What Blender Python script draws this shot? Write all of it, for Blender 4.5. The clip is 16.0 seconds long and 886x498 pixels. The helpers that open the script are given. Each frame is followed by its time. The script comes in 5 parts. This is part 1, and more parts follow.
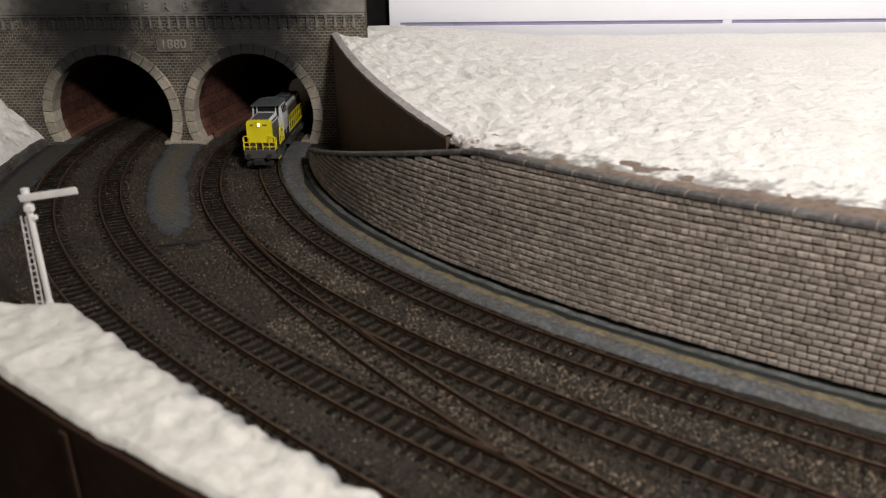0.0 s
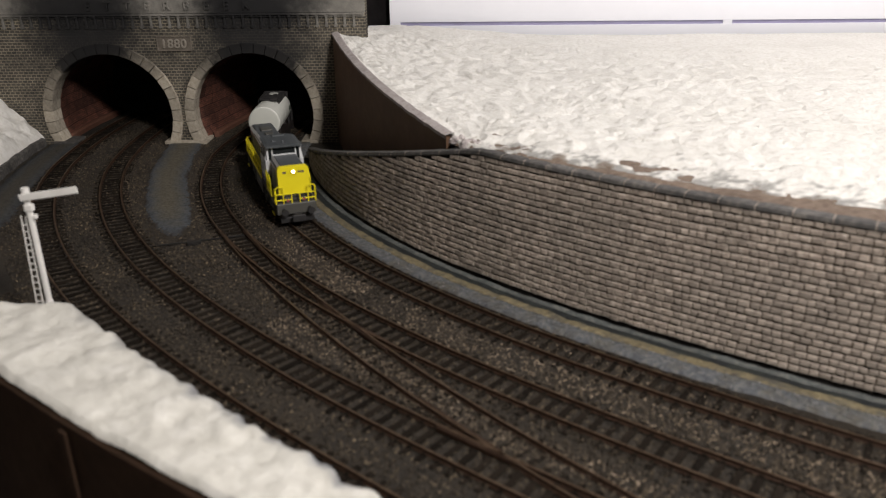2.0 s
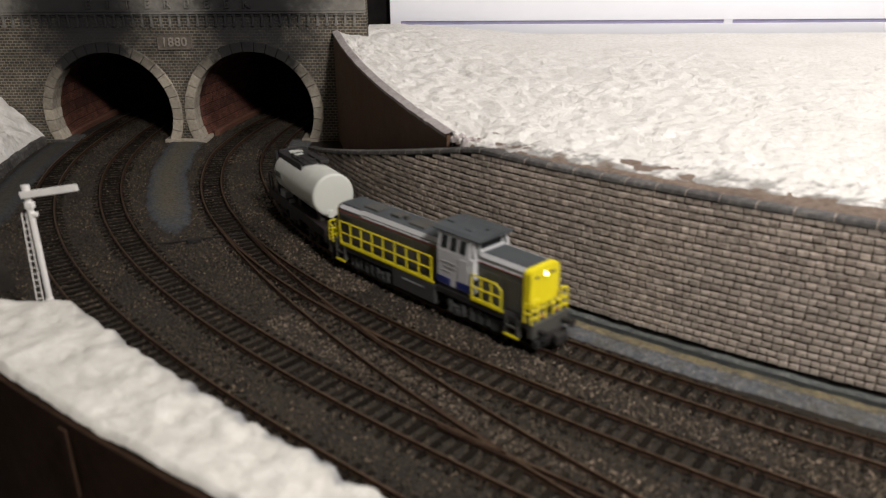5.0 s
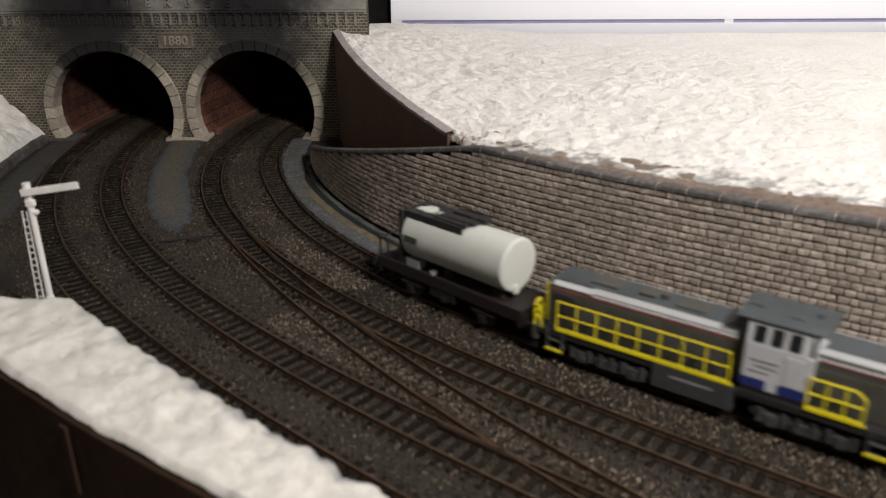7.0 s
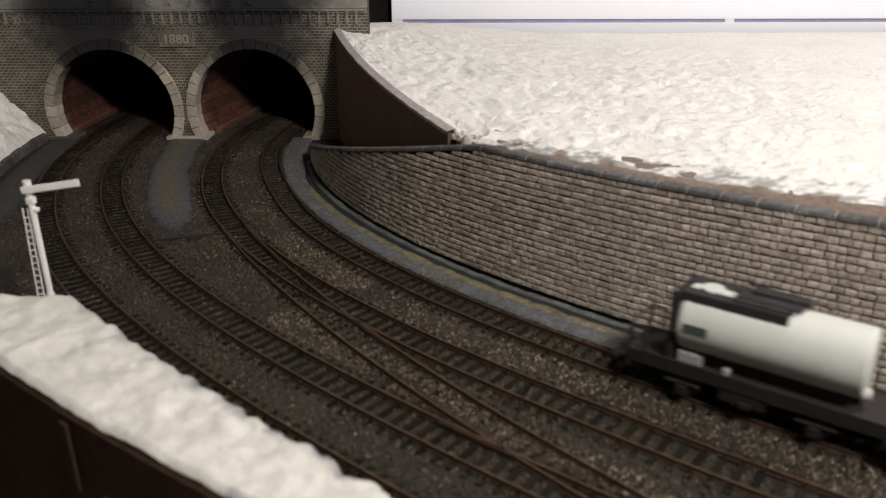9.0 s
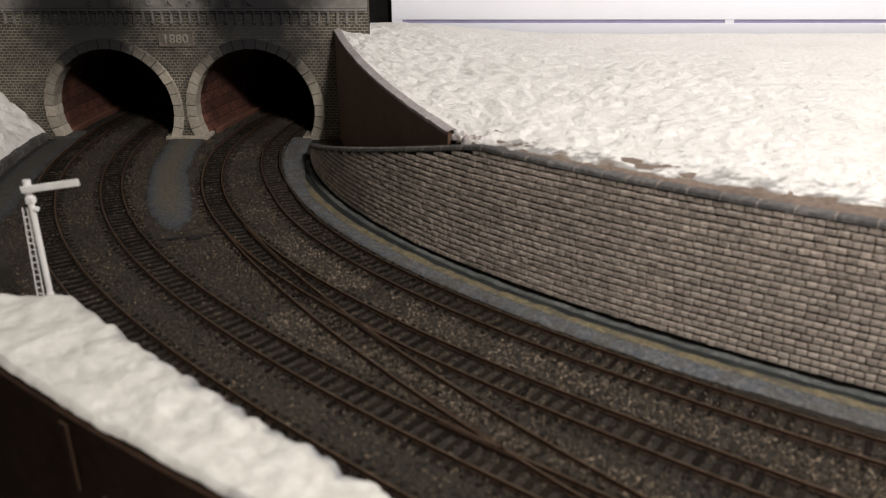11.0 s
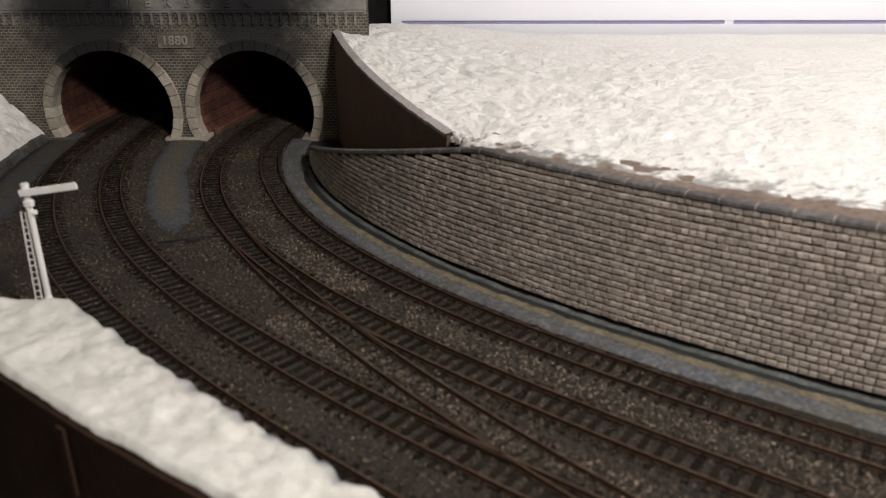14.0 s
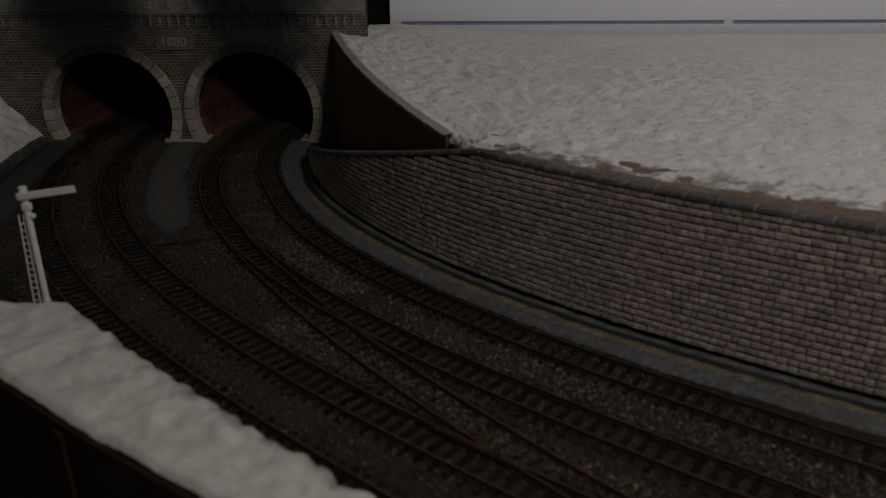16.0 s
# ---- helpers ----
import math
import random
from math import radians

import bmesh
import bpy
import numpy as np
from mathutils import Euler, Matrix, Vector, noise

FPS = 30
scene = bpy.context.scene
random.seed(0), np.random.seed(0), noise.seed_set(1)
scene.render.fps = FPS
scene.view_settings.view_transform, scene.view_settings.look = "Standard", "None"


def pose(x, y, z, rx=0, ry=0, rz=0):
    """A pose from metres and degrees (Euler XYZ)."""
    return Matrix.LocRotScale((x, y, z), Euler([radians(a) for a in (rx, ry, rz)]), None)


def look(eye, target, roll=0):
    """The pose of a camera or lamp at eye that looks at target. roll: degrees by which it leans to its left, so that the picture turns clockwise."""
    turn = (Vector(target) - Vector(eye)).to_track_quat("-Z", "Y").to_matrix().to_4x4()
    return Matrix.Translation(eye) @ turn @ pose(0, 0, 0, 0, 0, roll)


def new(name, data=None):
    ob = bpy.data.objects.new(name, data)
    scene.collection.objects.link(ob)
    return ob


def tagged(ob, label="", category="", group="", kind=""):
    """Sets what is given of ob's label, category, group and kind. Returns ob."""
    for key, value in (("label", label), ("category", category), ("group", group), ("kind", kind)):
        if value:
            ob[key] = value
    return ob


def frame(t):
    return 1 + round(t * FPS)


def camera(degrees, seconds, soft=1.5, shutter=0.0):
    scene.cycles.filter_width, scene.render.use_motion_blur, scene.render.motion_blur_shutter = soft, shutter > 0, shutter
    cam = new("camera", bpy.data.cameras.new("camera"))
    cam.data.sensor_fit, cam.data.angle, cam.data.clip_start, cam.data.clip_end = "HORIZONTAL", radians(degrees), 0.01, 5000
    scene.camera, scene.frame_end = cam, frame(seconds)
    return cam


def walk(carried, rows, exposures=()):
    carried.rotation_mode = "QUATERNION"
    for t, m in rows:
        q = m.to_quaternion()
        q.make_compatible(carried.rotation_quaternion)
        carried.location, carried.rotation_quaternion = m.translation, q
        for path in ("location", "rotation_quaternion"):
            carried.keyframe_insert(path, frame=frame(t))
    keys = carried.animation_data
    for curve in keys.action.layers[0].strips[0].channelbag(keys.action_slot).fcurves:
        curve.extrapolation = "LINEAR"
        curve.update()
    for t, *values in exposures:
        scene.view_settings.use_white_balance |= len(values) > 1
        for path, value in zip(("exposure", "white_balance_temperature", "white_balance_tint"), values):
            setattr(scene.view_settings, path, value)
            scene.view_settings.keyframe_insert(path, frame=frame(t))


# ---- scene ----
cam = camera(60, 16.0, soft=1.2, shutter=1.0)
cam.data.dof.use_dof = True
cam.data.dof.focus_distance = 0.83
cam.data.dof.aperture_fstop = 11.5
walk(cam, [
    (0.0, pose(0.0009, 0.0009, 0.2043, 68.044, 0.461, -0.163)),
    (0.5, pose(0.0012, 0.0008, 0.2044, 68.045, 0.453, -0.133)),
    (1.0, pose(0.0013, 0.0008, 0.2045, 68.051, 0.446, -0.127)),
    (1.5, pose(0.0012, 0.0008, 0.2042, 68.050, 0.432, -0.124)),
    (2.0, pose(0.0012, 0.0008, 0.2042, 68.039, 0.419, -0.118)),
    (2.5, pose(0.0013, 0.0009, 0.2045, 68.019, 0.412, -0.118)),
    (3.0, pose(0.0012, 0.0009, 0.2044, 68.012, 0.401, -0.115)),
    (3.5, pose(0.0010, 0.0008, 0.2039, 68.018, 0.382, -0.107)),
    (4.0, pose(0.0008, 0.0006, 0.2038, 68.012, 0.362, -0.110)),
    (6.5, pose(0.0006, 0.0007, 0.2030, 68.004, 0.247, -0.065)),
    (7.0, pose(0.0006, 0.0003, 0.2029, 67.991, 0.240, -0.047)),
    (7.5, pose(0.0005, 0.0002, 0.2027, 67.990, 0.201, -0.035)),
    (8.0, pose(0.0004, 0.0001, 0.2025, 67.997, 0.155, -0.022)),
    (8.5, pose(0.0003, 0.0000, 0.2023, 68.002, 0.127, -0.006)),
    (9.0, pose(0.0003, 0.0000, 0.2021, 67.983, 0.124, -0.001)),
    (11.5, pose(-0.0000, 0.0000, 0.2022, 68.000, 0.000, -0.000)),
    (12.0, pose(0.0003, 0.0003, 0.2021, 68.033, 0.006, 0.019)),
    (12.5, pose(0.0002, 0.0002, 0.2024, 68.004, 0.003, 0.014)),
    (13.0, pose(0.0002, 0.0004, 0.2028, 67.962, -0.000, 0.012)),
    (13.5, pose(0.0006, 0.0008, 0.2032, 67.959, 0.019, 0.011)),
    (14.0, pose(0.0011, 0.0010, 0.2038, 67.965, 0.066, -0.003)),
    (14.5, pose(0.0013, 0.0010, 0.2042, 67.959, 0.114, -0.031)),
    (15.0, pose(0.0010, 0.0006, 0.2039, 67.966, 0.153, -0.059)),
    (15.5, pose(0.0011, 0.0008, 0.2038, 67.974, 0.188, -0.059)),
    (16.0, pose(0.0019, 0.0023, 0.2045, 67.970, 0.228, -0.037)),
], exposures=[(0.0, 0.0), (15.2, 0.0), (15.4, -0.32), (15.5, -0.66), (15.6, -1.0), (15.8, -1.55), (16.0, -2.25)])

# ---- light: a lamp over the layout in a pale room, plus an added fill ----
world = bpy.data.worlds.new("room_world")
world.use_nodes = True
world.node_tree.nodes["Background"].inputs[0].default_value = (0.9, 0.85, 0.8, 1)
world.node_tree.nodes["Background"].inputs[1].default_value = 0.03
scene.world = world
lamp_data = bpy.data.lights.new("ceiling_lamp", "AREA")
lamp_data.shape, lamp_data.size, lamp_data.energy = "DISK", 0.12, 8.7
lamp_data.color = (1.0, 0.95, 0.925)
lamp = new("ceiling_lamp", lamp_data)
lamp.matrix_world = look((0.335, -0.165, 0.67), (0.05, 0.55, 0.0))
# Fill lamp with no visible source, added to brighten the hill and backdrop.
back_data = bpy.data.lights.new("hill_fill", "AREA")
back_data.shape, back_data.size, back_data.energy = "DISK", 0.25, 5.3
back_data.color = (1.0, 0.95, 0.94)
hill_fill = new("hill_fill", back_data)
hill_fill.matrix_world = look((0.62, 0.50, 0.80), (0.42, 0.68, 0.08))

# ---- plan ----
CX, CY = 0.520, 0.905          # the curves' common centre


def polar(c3, c2, c1, c0, mouth=0.0, bend=0.0):
    """Radius in metres over the angle in degrees, with small offsets at the tunnel mouth and in the bend."""
    def r(th):
        t = (th - 215) / 30
        c = min(max(t, -0.87), 0.93)
        return (c3 * c ** 3 + c2 * c * c + c1 * c + c0 + (3 * c3 * c * c + 2 * c2 * c + c1) * (t - c) + mouth / (1 + math.exp((th - 191.5) / 1.6)) + bend * math.exp(-((th - 201.5) / 5.5) ** 2)) / 1000
    return r


R_1 = polar(28.3, -5.3, -14.8, 712.8, 4.0, -3.2)
R_2 = polar(34.1, -4.4, -20.5, 762.9, 3.5)
R_3 = polar(30.6, 14.5, -45.5, 827.0)
R_4 = polar(36.1, 18.3, -51.9, 876.3)
R_WALL = polar(21.2, -4.8, -17.3, 668.0)


def R_X(th):
    t = (th - 215) / 30
    return (47.2 * t * t + 17.3 * t + 768.9) / 1000


def at(r, th, z=0.0):
    a = radians(th)
    return Vector((CX + r * math.cos(a), CY + r * math.sin(a), z))


def smooth(a, b, x):
    t = min(max((x - a) / (b - a), 0.0), 1.0)
    return t * t * (3 - 2 * t)


def wall_top(th):
    """Height of the retaining wall's top edge."""
    fall = max(0.0, 222.0 - th)
    return 0.0808 - 0.00252 * (fall - 0.6 * (1 - math.exp(-fall / 0.6)))


PORTAL_Y = 0.835
ARCH_Z, ARCH_R, RING_R = 0.029, 0.0647, 0.0756
ARCHES = (-0.3587, -0.2047)

# ---- materials ----
MATS = {}


def node(nt, kind, **values):
    n = nt.nodes.new(kind)
    for key, value in values.items():
        if key in n.inputs:
            n.inputs[key].default_value = value
    return n


def surface(name, colours, scale=300.0, rough=0.8, metal=0.0, bump=0.2, depth=0.0006, coarse=40.0, stain=0.35,
            stain_colour=None, coord="Object", vary=0.0, glow=None, spec=0.35, fine=True):
    """A worn surface: grain between the colours at a fine scale, stains at a coarse one, and relief."""
    if name in MATS:
        return MATS[name]
    m = bpy.data.materials.new(name)
    m.use_nodes = True
    nt = m.node_tree
    b = nt.nodes["Principled BSDF"]
    tc = node(nt, "ShaderNodeTexCoord")
    n1 = node(nt, "ShaderNodeTexNoise", Scale=scale, Detail=6.0, Roughness=0.65)
    n2 = node(nt, "ShaderNodeTexNoise", Scale=coarse, Detail=4.0, Roughness=0.6)
    for n in (n1, n2):
        nt.links.new(tc.outputs[coord], n.inputs["Vector"])
    ramp = node(nt, "ShaderNodeValToRGB")
    els = ramp.color_ramp.elements
    els[0].position, els[1].position = 0.30, 0.72
    els[0].color, els[1].color = (*colours[0], 1), (*colours[-1], 1)
    for i, c in enumerate(colours[1:-1]):
        e = els.new(0.30 + 0.42 * (i + 1) / (len(colours) - 1))
        e.color = (*c, 1)
    nt.links.new(n1.outputs["Fac"], ramp.inputs["Fac"])
    mix = node(nt, "ShaderNodeMix")
    mix.data_type = "RGBA"
    mask = node(nt, "ShaderNodeMapRange")
    mask.inputs["From Min"].default_value, mask.inputs["From Max"].default_value = 0.45, 0.75
    mask.inputs["To Max"].default_value = stain
    nt.links.new(n2.outputs["Fac"], mask.inputs["Value"])
    nt.links.new(mask.outputs["Result"], mix.inputs["Factor"])
    nt.links.new(ramp.outputs["Color"], mix.inputs["A"])
    sc = stain_colour or tuple(c * 0.5 for c in colours[0])
    mix.inputs["B"].default_value = (*sc, 1)
    out = mix.outputs["Result"]
    if vary:
        oi = node(nt, "ShaderNodeObjectInfo")
        ge = node(nt, "ShaderNodeNewGeometry")
        add = node(nt, "ShaderNodeMath")
        add.operation = "ADD"
        nt.links.new(oi.outputs["Random"], add.inputs[0])
        nt.links.new(ge.outputs["Random Per Island"], add.inputs[1])
        fr = node(nt, "ShaderNodeMath")
        fr.operation = "FRACT"
        nt.links.new(add.outputs[0], fr.inputs[0])
        mr = node(nt, "ShaderNodeMapRange")
        mr.inputs["To Min"].default_value, mr.inputs["To Max"].default_value = 1 - vary, 1 + vary
        nt.links.new(fr.outputs[0], mr.inputs["Value"])
        hs = node(nt, "ShaderNodeHueSaturation")
        nt.links.new(out, hs.inputs["Color"])
        nt.links.new(mr.outputs["Result"], hs.inputs["Value"])
        out = hs.outputs["Color"]
    nt.links.new(out, b.inputs["Base Color"])
    b.inputs["Roughness"].default_value, b.inputs["Metallic"].default_value = rough, metal
    b.inputs["Specular IOR Level"].default_value = spec
    if bump:
        bp = node(nt, "ShaderNodeBump", Strength=bump, Distance=depth)
        nt.links.new(n1.outputs["Fac"], bp.inputs["Height"])
        nt.links.new(bp.outputs["Normal"], b.inputs["Normal"])
    if glow:
        b.inputs["Emission Color"].default_value = (*glow[:3], 1)
        b.inputs["Emission Strength"].default_value = glow[3]
    MATS[name] = m
    return m


def bricks(name, colour_a, colour_b, mortar, width, row, plane, soot=0.0, bump=0.6, panels=None):
    """Small brick relief in millimetres on the plane of two axes, with soot over the arches."""
    m = bpy.data.materials.new(name)
    m.use_nodes = True
    nt = m.node_tree
    b = nt.nodes["Principled BSDF"]
    b.inputs["Roughness"].default_value = 0.75
    b.inputs["Specular IOR Level"].default_value = 0.3
    tc = node(nt, "ShaderNodeTexCoord")
    if plane == "uv":
        vec = tc.outputs["UV"]
    else:
        sep = node(nt, "ShaderNodeSeparateXYZ")
        com = node(nt, "ShaderNodeCombineXYZ")
        nt.links.new(tc.outputs["Object"], sep.inputs[0])
        nt.links.new(sep.outputs[plane[0]], com.inputs[0])
        nt.links.new(sep.outputs[plane[1]], com.inputs[1])
        sc = node(nt, "ShaderNodeVectorMath")
        sc.operation = "SCALE"
        sc.inputs["Scale"].default_value = 1000.0
        nt.links.new(com.outputs[0], sc.inputs[0])
        vec = sc.outputs[0]
    br = node(nt, "ShaderNodeTexBrick", Scale=1.0)
    br.inputs["Color1"].default_value, br.inputs["Color2"].default_value = (*colour_a, 1), (*colour_b, 1)
    br.inputs["Mortar"].default_value = (*mortar, 1)
    br.inputs["Brick Width"].default_value, br.inputs["Row Height"].default_value = width, row
    br.inputs["Mortar Size"].default_value, br.inputs["Mortar Smooth"].default_value = row * 0.13, 0.3
    nt.links.new(vec, br.inputs["Vector"])
    n1 = node(nt, "ShaderNodeTexNoise", Scale=45.0, Detail=6.0, Roughness=0.7)
    nt.links.new(tc.outputs["Object"], n1.inputs["Vector"])
    mix = node(nt, "ShaderNodeMix")
    mix.data_type = "RGBA"
    mix.blend_type = "MULTIPLY"
    mix.inputs["Factor"].default_value = 0.8
    ramp = node(nt, "ShaderNodeValToRGB")
    ramp.color_ramp.elements[0].position, ramp.color_ramp.elements[1].position = 0.3, 0.7
    ramp.color_ramp.elements[0].color = (0.35, 0.34, 0.33, 1)
    ramp.color_ramp.elements[1].color = (1.25, 1.2, 1.1, 1)
    nt.links.new(n1.outputs["Fac"], ramp.inputs["Fac"])
    nt.links.new(br.outputs["Color"], mix.inputs["A"])
    nt.links.new(ramp.outputs["Color"], mix.inputs["B"])
    out = mix.outputs["Result"]
    if panels:
        pn = node(nt, "ShaderNodeTexBrick", Scale=1.0)
        pn.inputs["Color1"].default_value, pn.inputs["Color2"].default_value = (1.35, 1.25, 1.2, 1), (0.62, 0.62, 0.64, 1)
        pn.inputs["Mortar"].default_value = (0.30, 0.28, 0.28, 1)
        pn.inputs["Brick Width"].default_value, pn.inputs["Row Height"].default_value = panels
        pn.inputs["Mortar Size"].default_value = 0.55
        nt.links.new(vec, pn.inputs["Vector"])
        pm = node(nt, "ShaderNodeMix")
        pm.data_type, pm.blend_type = "RGBA", "MULTIPLY"
        pm.inputs["Factor"].default_value = 0.9
        nt.links.new(out, pm.inputs["A"])
        nt.links.new(pn.outputs["Color"], pm.inputs["B"])
        out = pm.outputs["Result"]
    if soot:
        out = add_soot(nt, tc, out, soot)
    nt.links.new(out, b.inputs["Base Color"])
    bp = node(nt, "ShaderNodeBump", Strength=bump, Distance=0.0006)
    bp.invert = True
    nt.links.new(br.outputs["Fac"], bp.inputs["Height"])
    nt.links.new(bp.outputs["Normal"], b.inputs["Normal"])
    MATS[name] = m
    return m


def add_soot(nt, tc, colour, amount, core=0.28, ragged=0.13):
    """Smoke stains, ragged blots of soot that steam engines left over the two arches."""
    ge = node(nt, "ShaderNodeNewGeometry")
    wob = node(nt, "ShaderNodeTexNoise", Scale=34.0, Detail=8.0, Roughness=0.7)
    nt.links.new(ge.outputs["Position"], wob.inputs["Vector"])
    last = colour
    for cx, cz, rad in ((-0.374, 0.106, 0.086), (-0.200, 0.109, 0.088), (-0.376, 0.148, 0.080), (-0.194, 0.150, 0.078)):
        dist = node(nt, "ShaderNodeVectorMath")
        dist.operation = "DISTANCE"
        dist.inputs[1].default_value = (cx, PORTAL_Y, cz)
        nt.links.new(ge.outputs["Position"], dist.inputs[0])
        add = node(nt, "ShaderNodeMath")
        add.operation = "MULTIPLY_ADD"
        add.inputs[1].default_value, add.inputs[2].default_value = ragged, -ragged / 2
        nt.links.new(wob.outputs["Fac"], add.inputs[0])
        tot = node(nt, "ShaderNodeMath")
        nt.links.new(dist.outputs["Value"], tot.inputs[0])
        nt.links.new(add.outputs[0], tot.inputs[1])
        mr = node(nt, "ShaderNodeMapRange")
        mr.inputs["From Min"].default_value, mr.inputs["From Max"].default_value = rad * core, rad
        mr.inputs["To Min"].default_value, mr.inputs["To Max"].default_value = amount, 0.0
        nt.links.new(tot.outputs[0], mr.inputs["Value"])
        mix = node(nt, "ShaderNodeMix")
        mix.data_type = "RGBA"
        mix.inputs["B"].default_value = (0.012, 0.012, 0.013, 1)
        nt.links.new(mr.outputs["Result"], mix.inputs["Factor"])
        nt.links.new(last, mix.inputs["A"])
        last = mix.outputs["Result"]
    return last


def sooty(m, amount):
    """Lay the soot over a plain surface."""
    nt = m.node_tree
    b = nt.nodes["Principled BSDF"]
    src = b.inputs["Base Color"].links[0].from_socket
    nt.links.new(add_soot(nt, None, src, amount, 0.50, 0.08), b.inputs["Base Color"])
    return m


def worn_earth(name, colours):
    """Trodden ground whose colour goes from the middle of the strip to its ragged rim."""
    m = bpy.data.materials.new(name)
    m.use_nodes = True
    nt = m.node_tree
    b = nt.nodes["Principled BSDF"]
    b.inputs["Roughness"].default_value, b.inputs["Specular IOR Level"].default_value = 0.9, 0.25
    tc = node(nt, "ShaderNodeTexCoord")
    rim = node(nt, "ShaderNodeAttribute")
    rim.attribute_name = "rim"
    soft = node(nt, "ShaderNodeTexNoise", Scale=55.0, Detail=6.0, Roughness=0.65)
    fine = node(nt, "ShaderNodeTexNoise", Scale=420.0, Detail=5.0, Roughness=0.7)
    for n in (soft, fine):
        nt.links.new(tc.outputs["Object"], n.inputs["Vector"])
    add = node(nt, "ShaderNodeMath")
    add.operation = "MULTIPLY_ADD"
    add.inputs[1].default_value = 0.75
    nt.links.new(soft.outputs["Fac"], add.inputs[0])
    nt.links.new(rim.outputs["Fac"], add.inputs[2])
    ramp = node(nt, "ShaderNodeValToRGB")
    els = ramp.color_ramp.elements
    els[0].position, els[1].position = 0.45, 1.12
    els[0].color, els[1].color = (*colours[0], 1), (*colours[3], 1)
    for at_, c in ((0.68, colours[1]), (0.88, colours[2])):
        els.new(at_).color = (*c, 1)
    less = node(nt, "ShaderNodeMath")
    less.operation = "MULTIPLY"
    less.inputs[1].default_value = 0.85
    nt.links.new(add.outputs[0], less.inputs[0])
    nt.links.new(less.outputs[0], ramp.inputs["Fac"])
    grain = node(nt, "ShaderNodeMapRange")
    grain.inputs["From Min"].default_value, grain.inputs["From Max"].default_value = 0.3, 0.72
    grain.inputs["To Min"].default_value, grain.inputs["To Max"].default_value = 0.45, 1.6
    nt.links.new(fine.outputs["Fac"], grain.inputs["Value"])
    hs = node(nt, "ShaderNodeHueSaturation")
    nt.links.new(ramp.outputs["Color"], hs.inputs["Color"])
    nt.links.new(grain.outputs["Result"], hs.inputs["Value"])
    nt.links.new(hs.outputs["Color"], b.inputs["Base Color"])
    bp = node(nt, "ShaderNodeBump", Strength=0.9, Distance=0.0012)
    nt.links.new(fine.outputs["Fac"], bp.inputs["Height"])
    nt.links.new(bp.outputs["Normal"], b.inputs["Normal"])
    MATS[name] = m
    return m


M_BALLAST = surface("ballast", [(0.0115, 0.0092, 0.0064), (0.030, 0.0235, 0.016), (0.078, 0.061, 0.042)], 900, 0.9, bump=1.0, depth=0.0015, coarse=14, stain=0.75, stain_colour=(0.018, 0.016, 0.014))
M_STONES = surface("ballast_stones", [(0.0125, 0.0096, 0.0065), (0.036, 0.0275, 0.018), (0.22, 0.166, 0.107)], 420, 0.85, bump=0.0, coarse=16, stain=0.85, stain_colour=(0.018, 0.015, 0.012), vary=0.6)
M_PALE = surface("pale_ballast", [(0.07, 0.053, 0.037), (0.18, 0.137, 0.096), (0.42, 0.335, 0.245)], 350, 0.8, bump=0.0, coarse=20, stain=0.7, stain_colour=(0.05, 0.038, 0.028), vary=0.6)
M_GRIT = surface("blue_grit", [(0.07, 0.078, 0.09), (0.17, 0.175, 0.18), (0.40, 0.385, 0.345)], 420, 0.85, bump=0.0, coarse=45, stain=0.7, stain_colour=(0.09, 0.08, 0.055), vary=0.5)
M_SLEEPER = surface("sleeper_plastic", [(0.007, 0.0054, 0.004), (0.019, 0.0145, 0.0105)], 700, 0.8, bump=0.5, vary=0.35, spec=0.06)
M_RAIL = surface("rusty_rail", [(0.030, 0.016, 0.010), (0.062, 0.034, 0.020)], 500, 0.5, metal=0.2, bump=0.15)
M_RAILHEAD = surface("worn_railhead", [(0.09, 0.058, 0.036), (0.18, 0.125, 0.082)], 120, 0.42, metal=0.6, bump=0.1)
M_PATH = surface("path_grit", [(0.065, 0.071, 0.08), (0.13, 0.136, 0.145), (0.24, 0.232, 0.208)], 330, 0.9, bump=0.9, depth=0.0014, coarse=55, stain=0.85, stain_colour=(0.10, 0.085, 0.055))
M_GUTTER = surface("gutter_grit", [(0.06, 0.068, 0.066), (0.12, 0.128, 0.122), (0.21, 0.205, 0.175)], 300, 0.8, bump=0.8, depth=0.001, coarse=40, stain=0.6, stain_colour=(0.02, 0.022, 0.022))
M_WORN = worn_earth("worn_path", ((0.086, 0.076, 0.056), (0.074, 0.071, 0.062), (0.054, 0.059, 0.066), (0.028, 0.023, 0.017)))
M_SIDE = worn_earth("side_path_earth", ((0.050, 0.045, 0.036), (0.046, 0.047, 0.046), (0.036, 0.038, 0.041), (0.024, 0.020, 0.015)))
M_OCHRE = surface("ochre_sand", [(0.10, 0.085, 0.055), (0.20, 0.165, 0.095), (0.30, 0.25, 0.15)], 330, 0.9, bump=0.9, depth=0.0012, coarse=70, stain=0.85, stain_colour=(0.06, 0.063, 0.066))
M_DRAIN = surface("dark_drain", [(0.010, 0.012, 0.013), (0.030, 0.033, 0.033)], 330, 0.7, bump=0.8, depth=0.001, coarse=60, stain=0.7, stain_colour=(0.045, 0.05, 0.042))
M_STONE = surface("grey_stone", [(0.205, 0.168, 0.136), (0.35, 0.293, 0.242), (0.51, 0.44, 0.37)], 330, 0.85, bump=0.6, depth=0.0007, coarse=30, stain=0.6, stain_colour=(0.15, 0.138, 0.115), vary=0.21)
